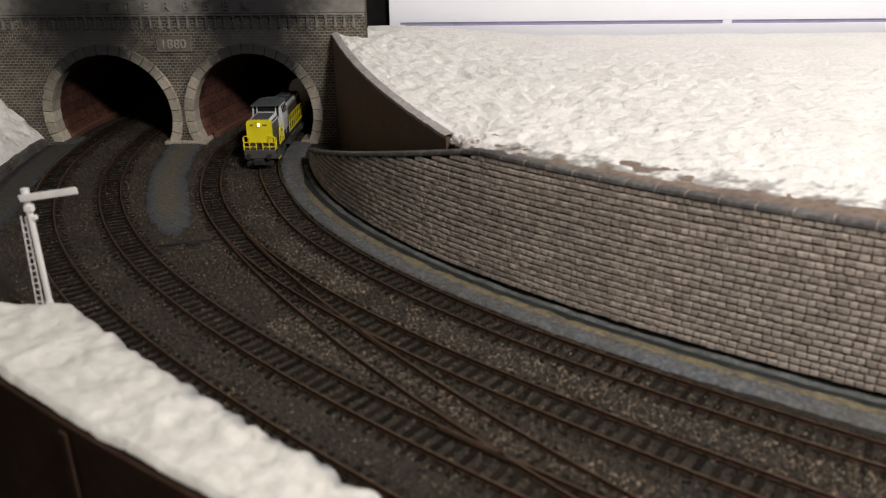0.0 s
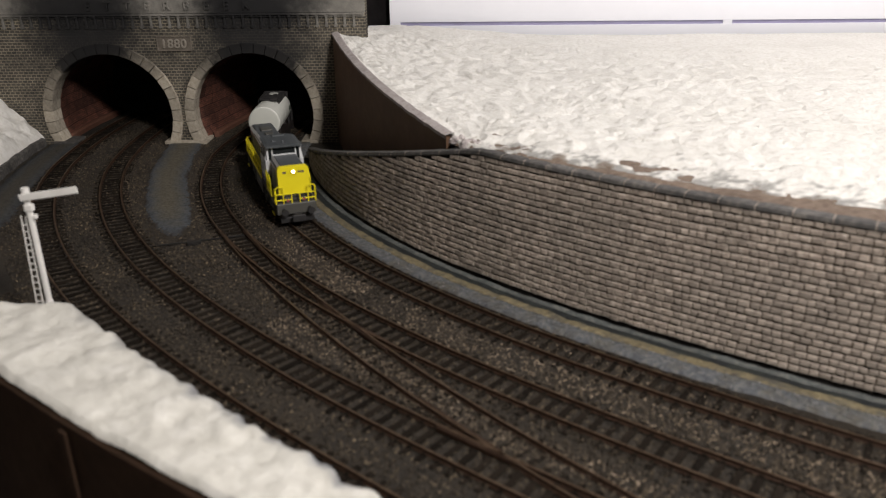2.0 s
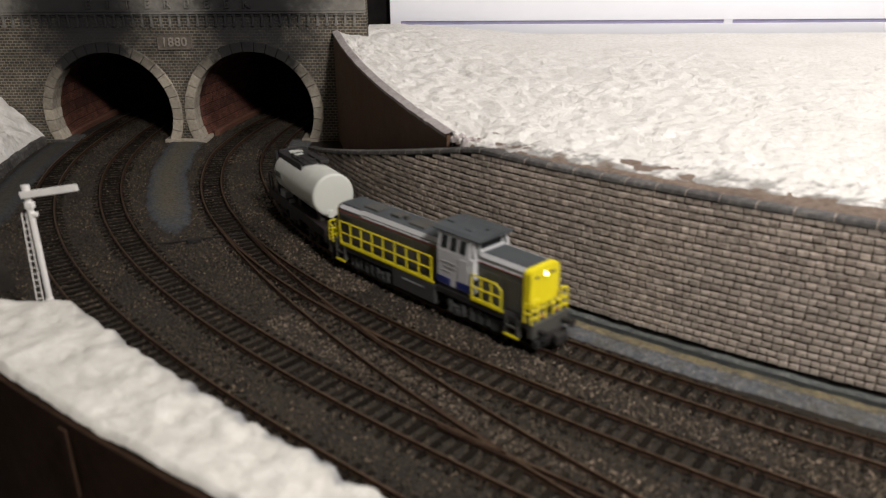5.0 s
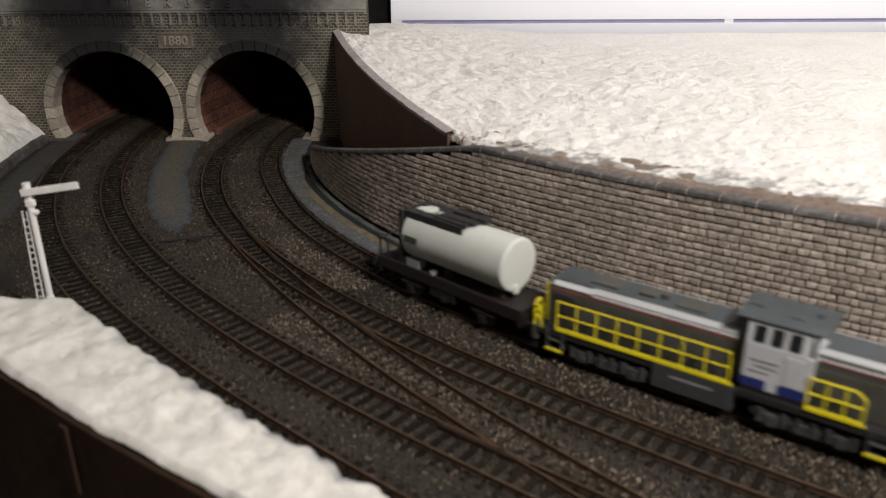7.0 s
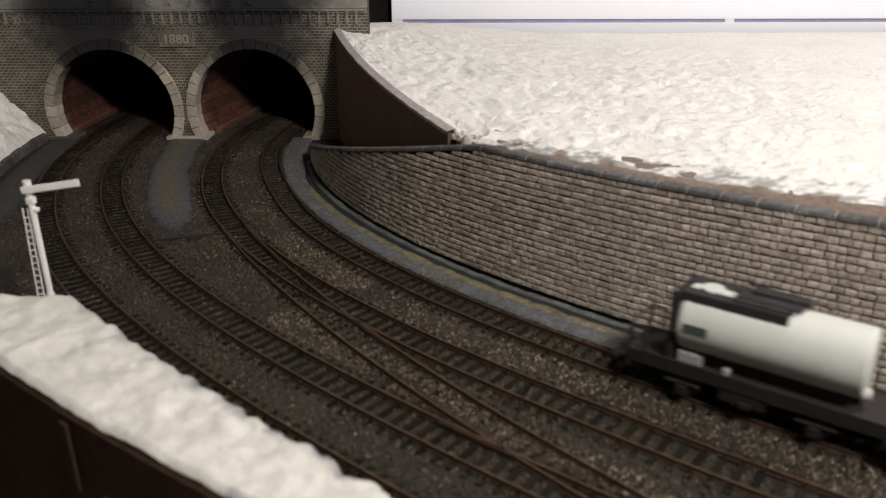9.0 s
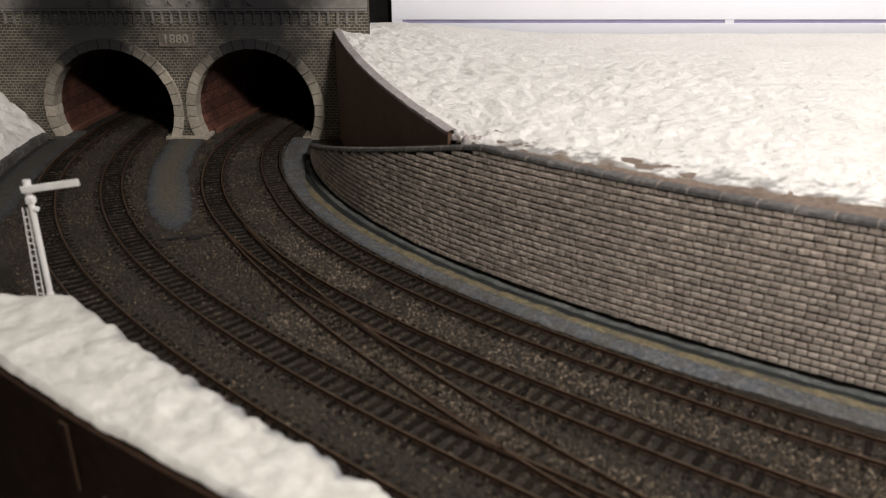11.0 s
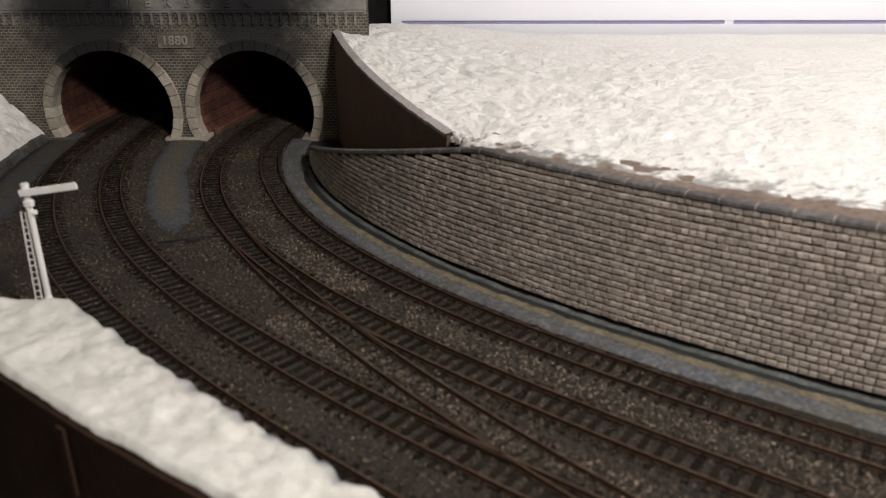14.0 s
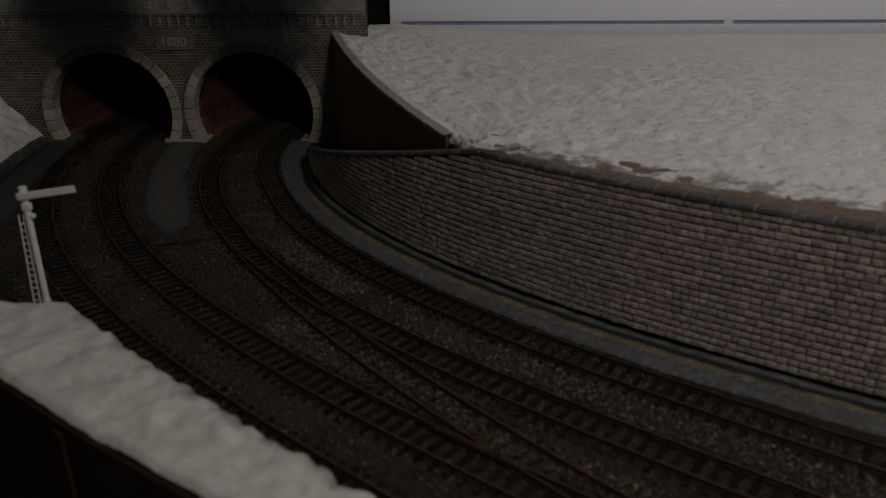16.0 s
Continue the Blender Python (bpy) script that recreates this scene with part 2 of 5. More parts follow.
M_JOINT = surface("dark_joint", [(0.008, 0.007, 0.006), (0.018, 0.016, 0.014)], 300, 0.9)
M_COPING = surface("coping_stone", [(0.035, 0.034, 0.033), (0.08, 0.075, 0.07), (0.16, 0.145, 0.125)], 300, 0.7, bump=0.5, coarse=30, stain=0.5, vary=0.25)
M_PLASTER = surface("white_plaster", [(0.66, 0.63, 0.57), (0.78, 0.76, 0.71), (0.85, 0.83, 0.79)], 135, 0.7, bump=1.0, depth=0.0034, coarse=18, stain=0.35, stain_colour=(0.58, 0.555, 0.50))
# The white plaster darkened, putting the bank's weaker light into its colour.
M_BANK = surface("dimmed_plaster", [(0.52, 0.50, 0.445), (0.62, 0.60, 0.54), (0.70, 0.68, 0.625)], 95, 0.7, bump=0.6, depth=0.003, coarse=18, stain=0.35, stain_colour=(0.46, 0.44, 0.40))
M_HILL = M_PLASTER.copy()
M_HILL.name = "dirty_plaster"
for n_ in M_HILL.node_tree.nodes:
    if n_.type == "TEX_NOISE" and n_.inputs["Scale"].default_value > 100:
        n_.inputs["Scale"].default_value = 230
    if n_.type == "BUMP":
        n_.inputs["Strength"].default_value, n_.inputs["Distance"].default_value = 0.9, 0.0026


def washed(m, *washes):
    """Thin washes of colour over the plaster, each where its attribute says so."""
    nt = m.node_tree
    bs = nt.nodes["Principled BSDF"]
    for name, colour in washes:
        src = bs.inputs["Base Color"].links[0].from_socket
        at_ = node(nt, "ShaderNodeAttribute")
        at_.attribute_name = name
        mix = node(nt, "ShaderNodeMix")
        mix.data_type = "RGBA"
        mix.inputs["B"].default_value = (*colour, 1)
        nt.links.new(at_.outputs["Fac"], mix.inputs["Factor"])
        nt.links.new(src, mix.inputs["A"])
        nt.links.new(mix.outputs["Result"], bs.inputs["Base Color"])


def trowelled(m):
    """Torn flakes and trowel strokes in the set plaster."""
    nt = m.node_tree
    bs = nt.nodes["Principled BSDF"]
    tc = node(nt, "ShaderNodeTexCoord")
    last = bs.inputs["Normal"].links[0].from_socket
    for turn, size, low, high, deep in ((35, (30, 120, 40), 0.54, 0.66, 0.0010), (-20, (50, 90, 50), 0.60, 0.70, 0.0012)):
        mp = node(nt, "ShaderNodeMapping")
        mp.inputs["Rotation"].default_value = (0, 0, radians(turn))
        mp.inputs["Scale"].default_value = size
        nz = node(nt, "ShaderNodeTexNoise", Scale=1.0, Detail=5.0, Roughness=0.6, Distortion=0.6)
        rp = node(nt, "ShaderNodeMapRange")
        rp.inputs["From Min"].default_value, rp.inputs["From Max"].default_value = low, high
        bp = node(nt, "ShaderNodeBump", Strength=0.6, Distance=deep)
        nt.links.new(tc.outputs["Object"], mp.inputs["Vector"])
        nt.links.new(mp.outputs["Vector"], nz.inputs["Vector"])
        nt.links.new(nz.outputs["Fac"], rp.inputs["Value"])
        nt.links.new(rp.outputs["Result"], bp.inputs["Height"])
        nt.links.new(last, bp.inputs["Normal"])
        last = bp.outputs["Normal"]
    nt.links.new(last, bs.inputs["Normal"])


washed(M_HILL, ("wash", (0.21, 0.205, 0.19)), ("dirt", (0.19, 0.15, 0.115)))
trowelled(M_HILL)
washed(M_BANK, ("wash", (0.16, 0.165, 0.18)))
M_EARTH = surface("brown_earth", [(0.10, 0.07, 0.05), (0.17, 0.125, 0.095), (0.24, 0.19, 0.15)], 300, 0.9, bump=0.7, coarse=30, stain=0.4)
# Brown board twice: the edge copy's weaker light is put into its colour.
M_BROWN = surface("brown_board_shaded", [(0.030, 0.018, 0.0115), (0.048, 0.028, 0.018)], 120, 0.9, bump=0.1, coarse=16, stain=0.5, spec=0.05)
# Lighter copy of that brown, with the light on the wing wall put in.
M_WING = surface("brown_board_lit", [(0.095, 0.052, 0.030), (0.14, 0.078, 0.047)], 120, 0.6, bump=0.1, coarse=16, stain=0.4)
M_PANEL = surface("date_stone", [(0.11, 0.096, 0.078), (0.16, 0.138, 0.112), (0.22, 0.19, 0.155)], 260, 0.8, bump=0.5, coarse=60, stain=0.5, stain_colour=(0.08, 0.07, 0.06), spec=0.2)
M_DIGIT = surface("date_digits", [(0.24, 0.212, 0.175), (0.34, 0.305, 0.255)], 300, 0.7, bump=0.3, stain=0.3)
M_CARD = surface("torn_card_edge", [(0.30, 0.26, 0.25), (0.48, 0.44, 0.42)], 240, 0.85, bump=0.6)
M_WHITE = surface("white_board", [(0.87, 0.87, 0.91), (0.89, 0.89, 0.93)], 40, 0.5, bump=0.03, stain=0.0)
M_SLOT = surface("slot_shade_purple", [(0.30, 0.28, 0.42), (0.36, 0.34, 0.50)], 60, 0.7, bump=0.0)
M_ROOM = surface("room_paint", [(0.70, 0.68, 0.65), (0.76, 0.74, 0.71)], 8, 0.9, bump=0.05)
M_DARK = surface("dark_backing", [(0.012, 0.011, 0.011), (0.02, 0.018, 0.018)], 100, 0.95, spec=0.03)
M_PORTAL = bricks("portal_brick", (0.125, 0.116, 0.10), (0.075, 0.072, 0.066), (0.35, 0.31, 0.24), 5.3, 3.05, ("X", "Z"), soot=0.82, bump=1.0)
M_TUNNEL = bricks("tunnel_brick", (0.20, 0.085, 0.06), (0.11, 0.050, 0.038), (0.055, 0.030, 0.024), 4.2, 2.2, "uv", bump=1.0, panels=(34.0, 11.0))
M_TUNNELEDGE = surface("ledge_brown", [(0.12, 0.05, 0.032), (0.19, 0.095, 0.065)], 300, 0.6, bump=0.4)
M_VOUSSOIR = sooty(surface("arch_stone", [(0.25, 0.215, 0.165), (0.36, 0.32, 0.255), (0.44, 0.395, 0.325)], 260, 0.8, bump=0.5, coarse=40, stain=0.5, stain_colour=(0.22, 0.19, 0.145), vary=0.2, spec=0.15), 0.955)
M_TRIM = sooty(surface("portal_trim", [(0.19, 0.18, 0.16), (0.27, 0.255, 0.225)], 260, 0.75, bump=0.5, coarse=30, stain=0.5, spec=0.2), 0.84)
M_GREY = surface("loco_grey", [(0.066, 0.064, 0.056), (0.082, 0.079, 0.069)], 60, 0.45, bump=0.03, coarse=50, stain=0.3)
M_DEEP = surface("tank_grey", [(0.048, 0.047, 0.045), (0.062, 0.060, 0.057)], 60, 0.5, bump=0.03, coarse=50, stain=0.3)
M_ROOF = surface("loco_roof_grey", [(0.05, 0.056, 0.06), (0.07, 0.077, 0.08)], 60, 0.5, bump=0.03, coarse=50, stain=0.3)
M_LIGHT = surface("loco_light_grey", [(0.52, 0.52, 0.52), (0.58, 0.58, 0.57)], 60, 0.4, bump=0.02, stain=0.15)
M_YELLOW = surface("signal_yellow", [(0.74, 0.62, 0.014), (0.80, 0.68, 0.02)], 60, 0.4, bump=0.02, stain=0.15, stain_colour=(0.6, 0.45, 0.01))
M_BLUE = surface("band_blue", [(0.02, 0.03, 0.14), (0.03, 0.04, 0.17)], 60, 0.4, bump=0.0)
M_RED = surface("stripe_red", [(0.30, 0.06, 0.06), (0.36, 0.09, 0.085)], 60, 0.5, bump=0.0)
M_BLACK = surface("underframe_black", [(0.016, 0.015, 0.015), (0.03, 0.028, 0.027)], 300, 0.6, bump=0.2)
M_BROWNBLACK = surface("wagon_frame_brown", [(0.012, 0.009, 0.008), (0.020, 0.014, 0.012)], 300, 0.65, bump=0.2)
M_GLASS = surface("window_dark", [(0.010, 0.013, 0.013), (0.016, 0.020, 0.019)], 30, 0.22, bump=0.0, spec=0.4)
M_BOGIE = surface("bogie_grey", [(0.030, 0.032, 0.031), (0.075, 0.077, 0.073)], 260, 0.6, bump=0.2)
M_STEEL = surface("wheel_steel", [(0.10, 0.095, 0.09), (0.18, 0.17, 0.16)], 200, 0.4, metal=0.8, bump=0.1)
M_TANK = surface("tank_pale_grey", [(0.49, 0.50, 0.455), (0.55, 0.555, 0.505)], 50, 0.42, bump=0.02, coarse=25, stain=0.25, stain_colour=(0.48, 0.48, 0.43))
M_HEADLIGHT = surface("headlight", [(0.9, 0.9, 0.85), (0.95, 0.95, 0.9)], 30, 0.3, bump=0.0, glow=(1.0, 0.95, 0.78, 9.0))
M_BAR = surface("lettering_dark", [(0.14, 0.12, 0.06), (0.18, 0.15, 0.08)], 60, 0.6, bump=0.0)
M_BARGREY = surface("lettering_grey", [(0.25, 0.25, 0.25), (0.3, 0.3, 0.3)], 60, 0.6, bump=0.0)
M_SIGNAL = surface("white_plastic", [(0.70, 0.68, 0.64), (0.78, 0.76, 0.72)], 120, 0.5, bump=0.05, stain=0.2)
M_GREENPLATE = surface("plate_green", [(0.05, 0.065, 0.05), (0.08, 0.09, 0.07)], 60, 0.5, bump=0.0)


# ---- building helpers ----
def part(name, bm, material, parent=None, label=""):
    """One mesh object from a bmesh, under a thing or a part."""
    me = bpy.data.meshes.new(name)
    bm.to_mesh(me)
    bm.free()
    me.materials.append(material)
    ob = new(name, me)
    if parent:
        ob.parent = parent
    if label:
        tagged(ob, label=label)
    return ob


def raw(name, verts, faces, material, parent=None, flat=True):
    me = bpy.data.meshes.new(name)
    me.from_pydata([tuple(v) for v in verts], [], faces)
    me.update()
    me.materials.append(material)
    if not flat:
        for p in me.polygons:
            p.use_smooth = True
    ob = new(name, me)
    if parent:
        ob.parent = parent
    return ob


def empty(name, label, category, group="", kind=""):
    return tagged(new(name), label, category, group, kind)


def box(bm, x0, x1, y0, y1, z0, z1, bevel=0.0, m=None):
    """A box in millimetres added to a bmesh, bevelled on its edges."""
    c = Vector(((x0 + x1) / 2, (y0 + y1) / 2, (z0 + z1) / 2)) / 1000
    s = Vector((abs(x1 - x0), abs(y1 - y0), abs(z1 - z0))) / 1000
    mat = Matrix.Translation(c) @ Matrix.Diagonal((*s, 1))
    if m is not None:
        mat = m @ mat
    made = bmesh.ops.create_cube(bm, size=1.0, matrix=mat)["verts"]
    if bevel:
        edges = list({e for v in made for e in v.link_edges})
        bmesh.ops.bevel(bm, geom=edges, offset=bevel / 1000, segments=2, affect="EDGES", profile=0.5)
    return bm


def boxes(*items, bevel=0.0):
    bm = bmesh.new()
    for it in items:
        box(bm, *it, bevel=bevel)
    return bm


def rod(bm, a, b, r, n=8):
    """A round bar from a to b, in millimetres."""
    a, b = Vector(a) / 1000, Vector(b) / 1000
    d = b - a
    m = Matrix.Translation((a + b) / 2) @ d.to_track_quat("Z", "Y").to_matrix().to_4x4()
    bmesh.ops.create_cone(bm, cap_ends=True, segments=n, radius1=r / 1000, radius2=r / 1000, depth=d.length, matrix=m)
    return bm


def sweep(name, curve, profile, material, parent=None, uv=False, closed=True, smooth_faces=False):
    """A profile of (across, up) pairs drawn along a curve of (origin, across direction) pairs."""
    verts, faces = [], []
    n = len(profile)
    for o, side in curve:
        for a, z in profile:
            verts.append(o + side * a + Vector((0, 0, z)))
    for i in range(len(curve) - 1):
        for j in range(n if closed else n - 1):
            k = (j + 1) % n
            faces.append((i * n + j, i * n + k, (i + 1) * n + k, (i + 1) * n + j))
    if closed:
        faces.append(tuple(range(n)))
        faces.append(tuple(range((len(curve) - 1) * n, len(curve) * n))[::-1])
    ob = raw(name, verts, faces, material, parent, not smooth_faces)
    bm = bmesh.new()
    bm.from_mesh(ob.data)
    bmesh.ops.recalc_face_normals(bm, faces=bm.faces)
    bm.to_mesh(ob.data)
    bm.free()
    return ob


def arc(rf, th0, th1, step=0.5):
    """Points and outward directions along a curve of the plan."""
    n = max(2, int(abs(th1 - th0) / step))
    out = []
    for i in range(n + 1):
        th = th0 + (th1 - th0) * i / n
        p, q = at(rf(th - 0.1), th - 0.1), at(rf(th + 0.1), th + 0.1)
        d = (q - p).normalized()
        out.append((at(rf(th), th), Vector((d.y, -d.x, 0))))
    return out


# ---- ground and paths ----
def ribbon(name, r_in, r_out, th0, th1, z, material, label, category, bumps=0.0006, across=8, step=0.4, ends=0.0, start=0.0):
    """A strip of ground between two radii with a slightly uneven top and worn edges."""
    n = int((th1 - th0) / step)
    verts, faces, rims = [], [], []
    for i in range(n + 1):
        th = th0 + (th1 - th0) * i / n
        a, b = r_in(th), r_out(th)
        mid, half = (a + b) / 2, (b - a) / 2
        if start:
            half *= 0.05 + 0.95 * smooth(th0, th0 + start, th)
        for j in range(across + 1):
            u = -1 + 2 * j / across
            p = at(mid + half * u, th, z)
            e = noise.noise(p * 90) * bumps + noise.noise(p * 400) * bumps * 0.5
            if j in (0, across):
                p = at(mid + half * (u + 0.25 * noise.noise(p * 140)), th, z - 0.0025)
            p.z += e
            verts.append(p)
            rims.append(math.hypot(u, max(0.0, (th - (th1 - ends)) / ends) if ends else 0.0))
            if ends:
                p.z -= 0.0030 * smooth(0.55, 1.05, rims[-1])
    for i in range(n):
        for j in range(across):
            k = i * (across + 1) + j
            faces.append((k, k + 1, k + across + 2, k + across + 1))
    ob = raw(name, verts, faces, material, None, False)
    ob.data.attributes.new("rim", "FLOAT", "POINT").data.foreach_set("value", rims)
    return tagged(ob, label, category, kind="structure")


def ground():
    """The ballasted layout board, one uneven sheet."""
    verts, faces = [], []
    nx, ny = 400, 300
    for j in range(ny + 1):
        for i in range(nx + 1):
            x, y = -0.75 + 2.15 * i / nx, -0.10 + 1.57 * j / ny
            p = Vector((x, y, 0))
            r, th = math.hypot(x - CX, y - CY), math.degrees(math.atan2(y - CY, x - CX)) % 360
            near = min(abs(r - rf(th)) for rf in (R_2, R_3, R_4))
            verts.append((x, y, -0.0037 + 0.0005 * smooth(0.009, 0.016, near) + 0.0007 * noise.noise(p * 40) + 0.0004 * noise.noise(p * 160)))
    for j in range(ny):
        for i in range(nx):
            k = j * (nx + 1) + i
            if verts[k][1] < np.interp(verts[k][0], (-0.75, -0.33, -0.19, 0.14, 0.6), (0.375, 0.35, 0.30, 0.098, -0.2)):
                continue
            faces.append((k, k + 1, k + nx + 2, k + nx + 1))
    tagged(raw("ground", verts, faces, M_BALLAST, None, False), "dark brown ballasted ground of the railway layout", "ground", kind="structure")


ground()
wander = lambda t, k: 0.0011 * noise.noise(Vector((t * 1.3, k, 0))) + 0.0007 * noise.noise(Vector((t * 5, k, 0)))
ribbon("gutter", lambda t: R_WALL(t) + 0.0016, lambda t: R_WALL(t) + 0.0064 + wander(t, 1), 194, 285, -0.0014, M_GUTTER, "grey-green gritty gutter at the foot of the wall", "gutter", bumps=0.0008)
# Darker strip between the gutter and the ochre path edge.
ribbon("drain", lambda t: R_WALL(t) + 0.0052, lambda t: R_WALL(t) + 0.0132, 195, 285, -0.0019, M_DRAIN, "dark drain channel beside the wall", "drain", start=6)
ribbon("path_edge", lambda t: R_WALL(t) + 0.0112 + wander(t, 4), lambda t: R_WALL(t) + 0.0192 + wander(t, 8), 194, 285, -0.0014, M_OCHRE, "ochre sandy edge of the path along the wall", "path", bumps=0.0009, start=9)
ribbon("pavement", lambda t: R_WALL(t) + 0.0176 + wander(t, 6) - 0.0125 * (1 - smooth(195, 204, t)), lambda t: R_WALL(t) + 0.0300, 186, 285, -0.0013, M_PATH, "blue-grey gritty path along the stone wall", "path")
ribbon("middle_path", lambda t: 0.781, lambda t: 0.829, 184.5, 208.5, -0.0018, M_WORN, "worn grey and ochre path between the tracks at the portal", "path", across=14, ends=8)
ribbon("side_path", lambda t: 0.917, lambda t: 0.959, 184.5, 204, -0.0018, M_SIDE, "worn grey path beside the low kerb", "path", across=14, ends=6)


# ---- tracks ----
def track(rf, th0, th1, label, sleepers=(None, None), z=0.0, half=15.0):
    t = empty("track", label, "railway track", "tracks of the layout")
    for side in (-1, 1):
        c = arc(rf, th0, th1, 0.5)
        s = side * 0.00875
        rail = sweep("rail", c, [(s - 0.0011, -0.0026), (s + 0.0011, -0.0026), (s + 0.0011, -0.0022), (s + 0.0004, -0.0019),
                                 (s + 0.0004, -0.0009), (s + 0.00062, -0.0006), (s + 0.00062, -0.0001), (s - 0.00062, -0.0001),
                                 (s - 0.00062, -0.0006), (s - 0.0004, -0.0009), (s - 0.0004, -0.0019), (s - 0.0011, -0.0022)], M_RAIL, t)
        sweep("rail_head", c, [(s - 0.0004, -0.0001), (s + 0.0004, -0.0001), (s + 0.0004, 0.00003), (s - 0.0004, 0.00003)], M_RAILHEAD, rail)
    lo, hi = sleepers[0] or th0, sleepers[1] or th1
    global SLEEPER
    if SLEEPER is None:
        bm = boxes((-1.6, 1.6, -15, 15, -5.8, -2.4), bevel=0.25)
        for s in (-8.75, 8.75):
            box(bm, -1.0, 1.0, s - 2.0, s + 2.0, -2.6, -1.9)
        SLEEPER = bpy.data.meshes.new("sleeper")
        bm.to_mesh(SLEEPER)
        bm.free()
        SLEEPER.materials.append(M_SLEEPER)
    th = lo
    rng = random.Random(int(lo * 10 + hi))
    while th < hi:
        p, q = at(rf(th - 0.1), th - 0.1), at(rf(th + 0.1), th + 0.1)
        d = (q - p).normalized()
        ob = new("sleeper", SLEEPER)
        ob.parent = t
        ob.matrix_basis = Matrix.Translation(at(rf(th), th, z + rng.uniform(-0.0002, 0.0002))) @ Matrix.Rotation(math.atan2(d.y, d.x) + rng.uniform(-0.02, 0.02), 4, "Z")
        th += math.degrees(0.0080 / rf(th))
    return t


SLEEPER = None
track(R_1, 160, 300, "curved track with rusty rails beside the stone wall")
track(R_2, 160, 285, "curved track with rusty rails and a turnout")
track(R_3, 160, 285, "curved track with rusty rails out of the second tunnel mouth")
track(R_4, 160, 285, "curved track with rusty rails beside the plaster bank")
track(R_X, 207.5, 240, "crossover track of the turnout between two tracks", (217, 233), z=-0.0004)


def check_rails():
    """Guard rails and closed blades of the two turnouts."""
    t = empty("turnout_fittings", "rusty check rails and blades of the turnout", "track fitting")
    for rf, a, b, off in ((R_2, 219, 224, 0.0072), (R_X, 219, 224.5, -0.0072), (R_3, 229.5, 233, -0.0072), (R_X, 228, 232, 0.0072),
                          (R_2, 207, 213, 0.0075), (R_X, 208, 214, -0.0074)):
        sweep("check_rail", arc(rf, a, b, 0.4), [(off - 0.0004, -0.0026), (off + 0.0004, -0.0026), (off + 0.0004, -0.0003), (off - 0.0004, -0.0003)], M_RAIL, t)
    bm = boxes((-5, 5, -1.8, 1.8, -3.2, -0.2), (-2, 2, -2.8, 2.8, -3.2, -1.0), bevel=0.5)
    ob = part("point_motor", bm, M_JOINT, t)
    ob.matrix_basis = Matrix.Translation(at(0.7979, 208.3)) @ Matrix.Rotation(radians(22), 4, "Z")
    bm = bmesh.new()
    rod(bm, (0, 0, -1.7), (62, 0, -1.7), 0.75)
    ob = part("throw_bar", bm, M_JOINT, t)
    ob.matrix_basis = Matrix.Translation(at(0.8225, 207.75)) @ Matrix.Rotation(radians(19), 4, "Z")


check_rails()


def grains(name, count, lo, hi, size, material, seed, label, keep):
    """Loose ballast: many small broken stones, each with its own shape."""
    rng = np.random.default_rng(seed)
    base = np.array([(1, 0, 0), (-1, 0, 0), (0, 1, 0), (0, -1, 0), (0, 0, 1), (0, 0, -1)], float)
    tri = np.array([(0, 2, 4), (2, 1, 4), (1, 3, 4), (3, 0, 4), (2, 0, 5), (1, 2, 5), (3, 1, 5), (0, 3, 5)])
    th = rng.uniform(*lo, count * 3)
    r = rng.uniform(*hi, count * 3)
    ok = np.array([keep(a, b) for a, b in zip(r, th)])
    th, r = th[ok][:count], r[ok][:count]
    n = len(th)
    pos_z = np.array([-0.0046 if min(abs(a - rf(b)) for rf in (R_2, R_3, R_4)) < 0.0085 else -0.0031 for a, b in zip(r, th)])
    pos_z = pos_z + np.where(pos_z < -0.004, rng.uniform(0.0009, 0.0017, n), rng.uniform(0, 0.0007, n))
    pos = np.stack([CX + r * np.cos(np.radians(th)), CY + r * np.sin(np.radians(th)), pos_z], 1)
    s = rng.uniform(0.45, 1.0, (n, 1, 1)) * size
    pts = base[None] * s * rng.uniform(0.6, 1.3, (n, 6, 1))
    a = rng.uniform(0, 6.28, n)
    tilt = rng.uniform(-0.7, 0.7, n)
    c, d = np.cos(a)[:, None], np.sin(a)[:, None]
    x, y, z = pts[..., 0], pts[..., 1], pts[..., 2]
    x, z = x * np.cos(tilt)[:, None] - z * np.sin(tilt)[:, None], x * np.sin(tilt)[:, None] + z * np.cos(tilt)[:, None]
    pts = np.stack([x * c - y * d, x * d + y * c, z], -1) + pos[:, None, :]
    faces = (tri[None] + 6 * np.arange(n)[:, None, None]).reshape(-1, 3)
    me = bpy.data.meshes.new(name)
    me.from_pydata(pts.reshape(-1, 3).tolist(), [], faces.tolist())
    me.materials.append(material)
    tagged(new(name, me), label, "ballast", kind="stuff")


def between(r, th):
    """Heaped between the tracks, thin between the rails and off the paths."""
    for rf in (R_1, R_2, R_3, R_4):
        d = abs(r - rf(th))
        if abs(d - 0.00875) < 0.0012:
            return False
        if d < 0.0078:
            return (int(r * 1e7) % 10) < 8
    if r < R_1(th) - 0.0155 or r > R_4(th) + 0.03 and th < 210:
        return False
    worn = math.hypot((r - 0.805) / 0.024, max(0.0, (th - 200.5) / 8))
    if worn < 1:
        return (int(r * 1e7) % 100) < 2 + 95 * worn ** 3
    return True


grains("ballast_stones", 84000, (174, 262), (0.68, 0.93), 0.00098, M_STONES, 3, "loose brown ballast stones between the tracks", between)


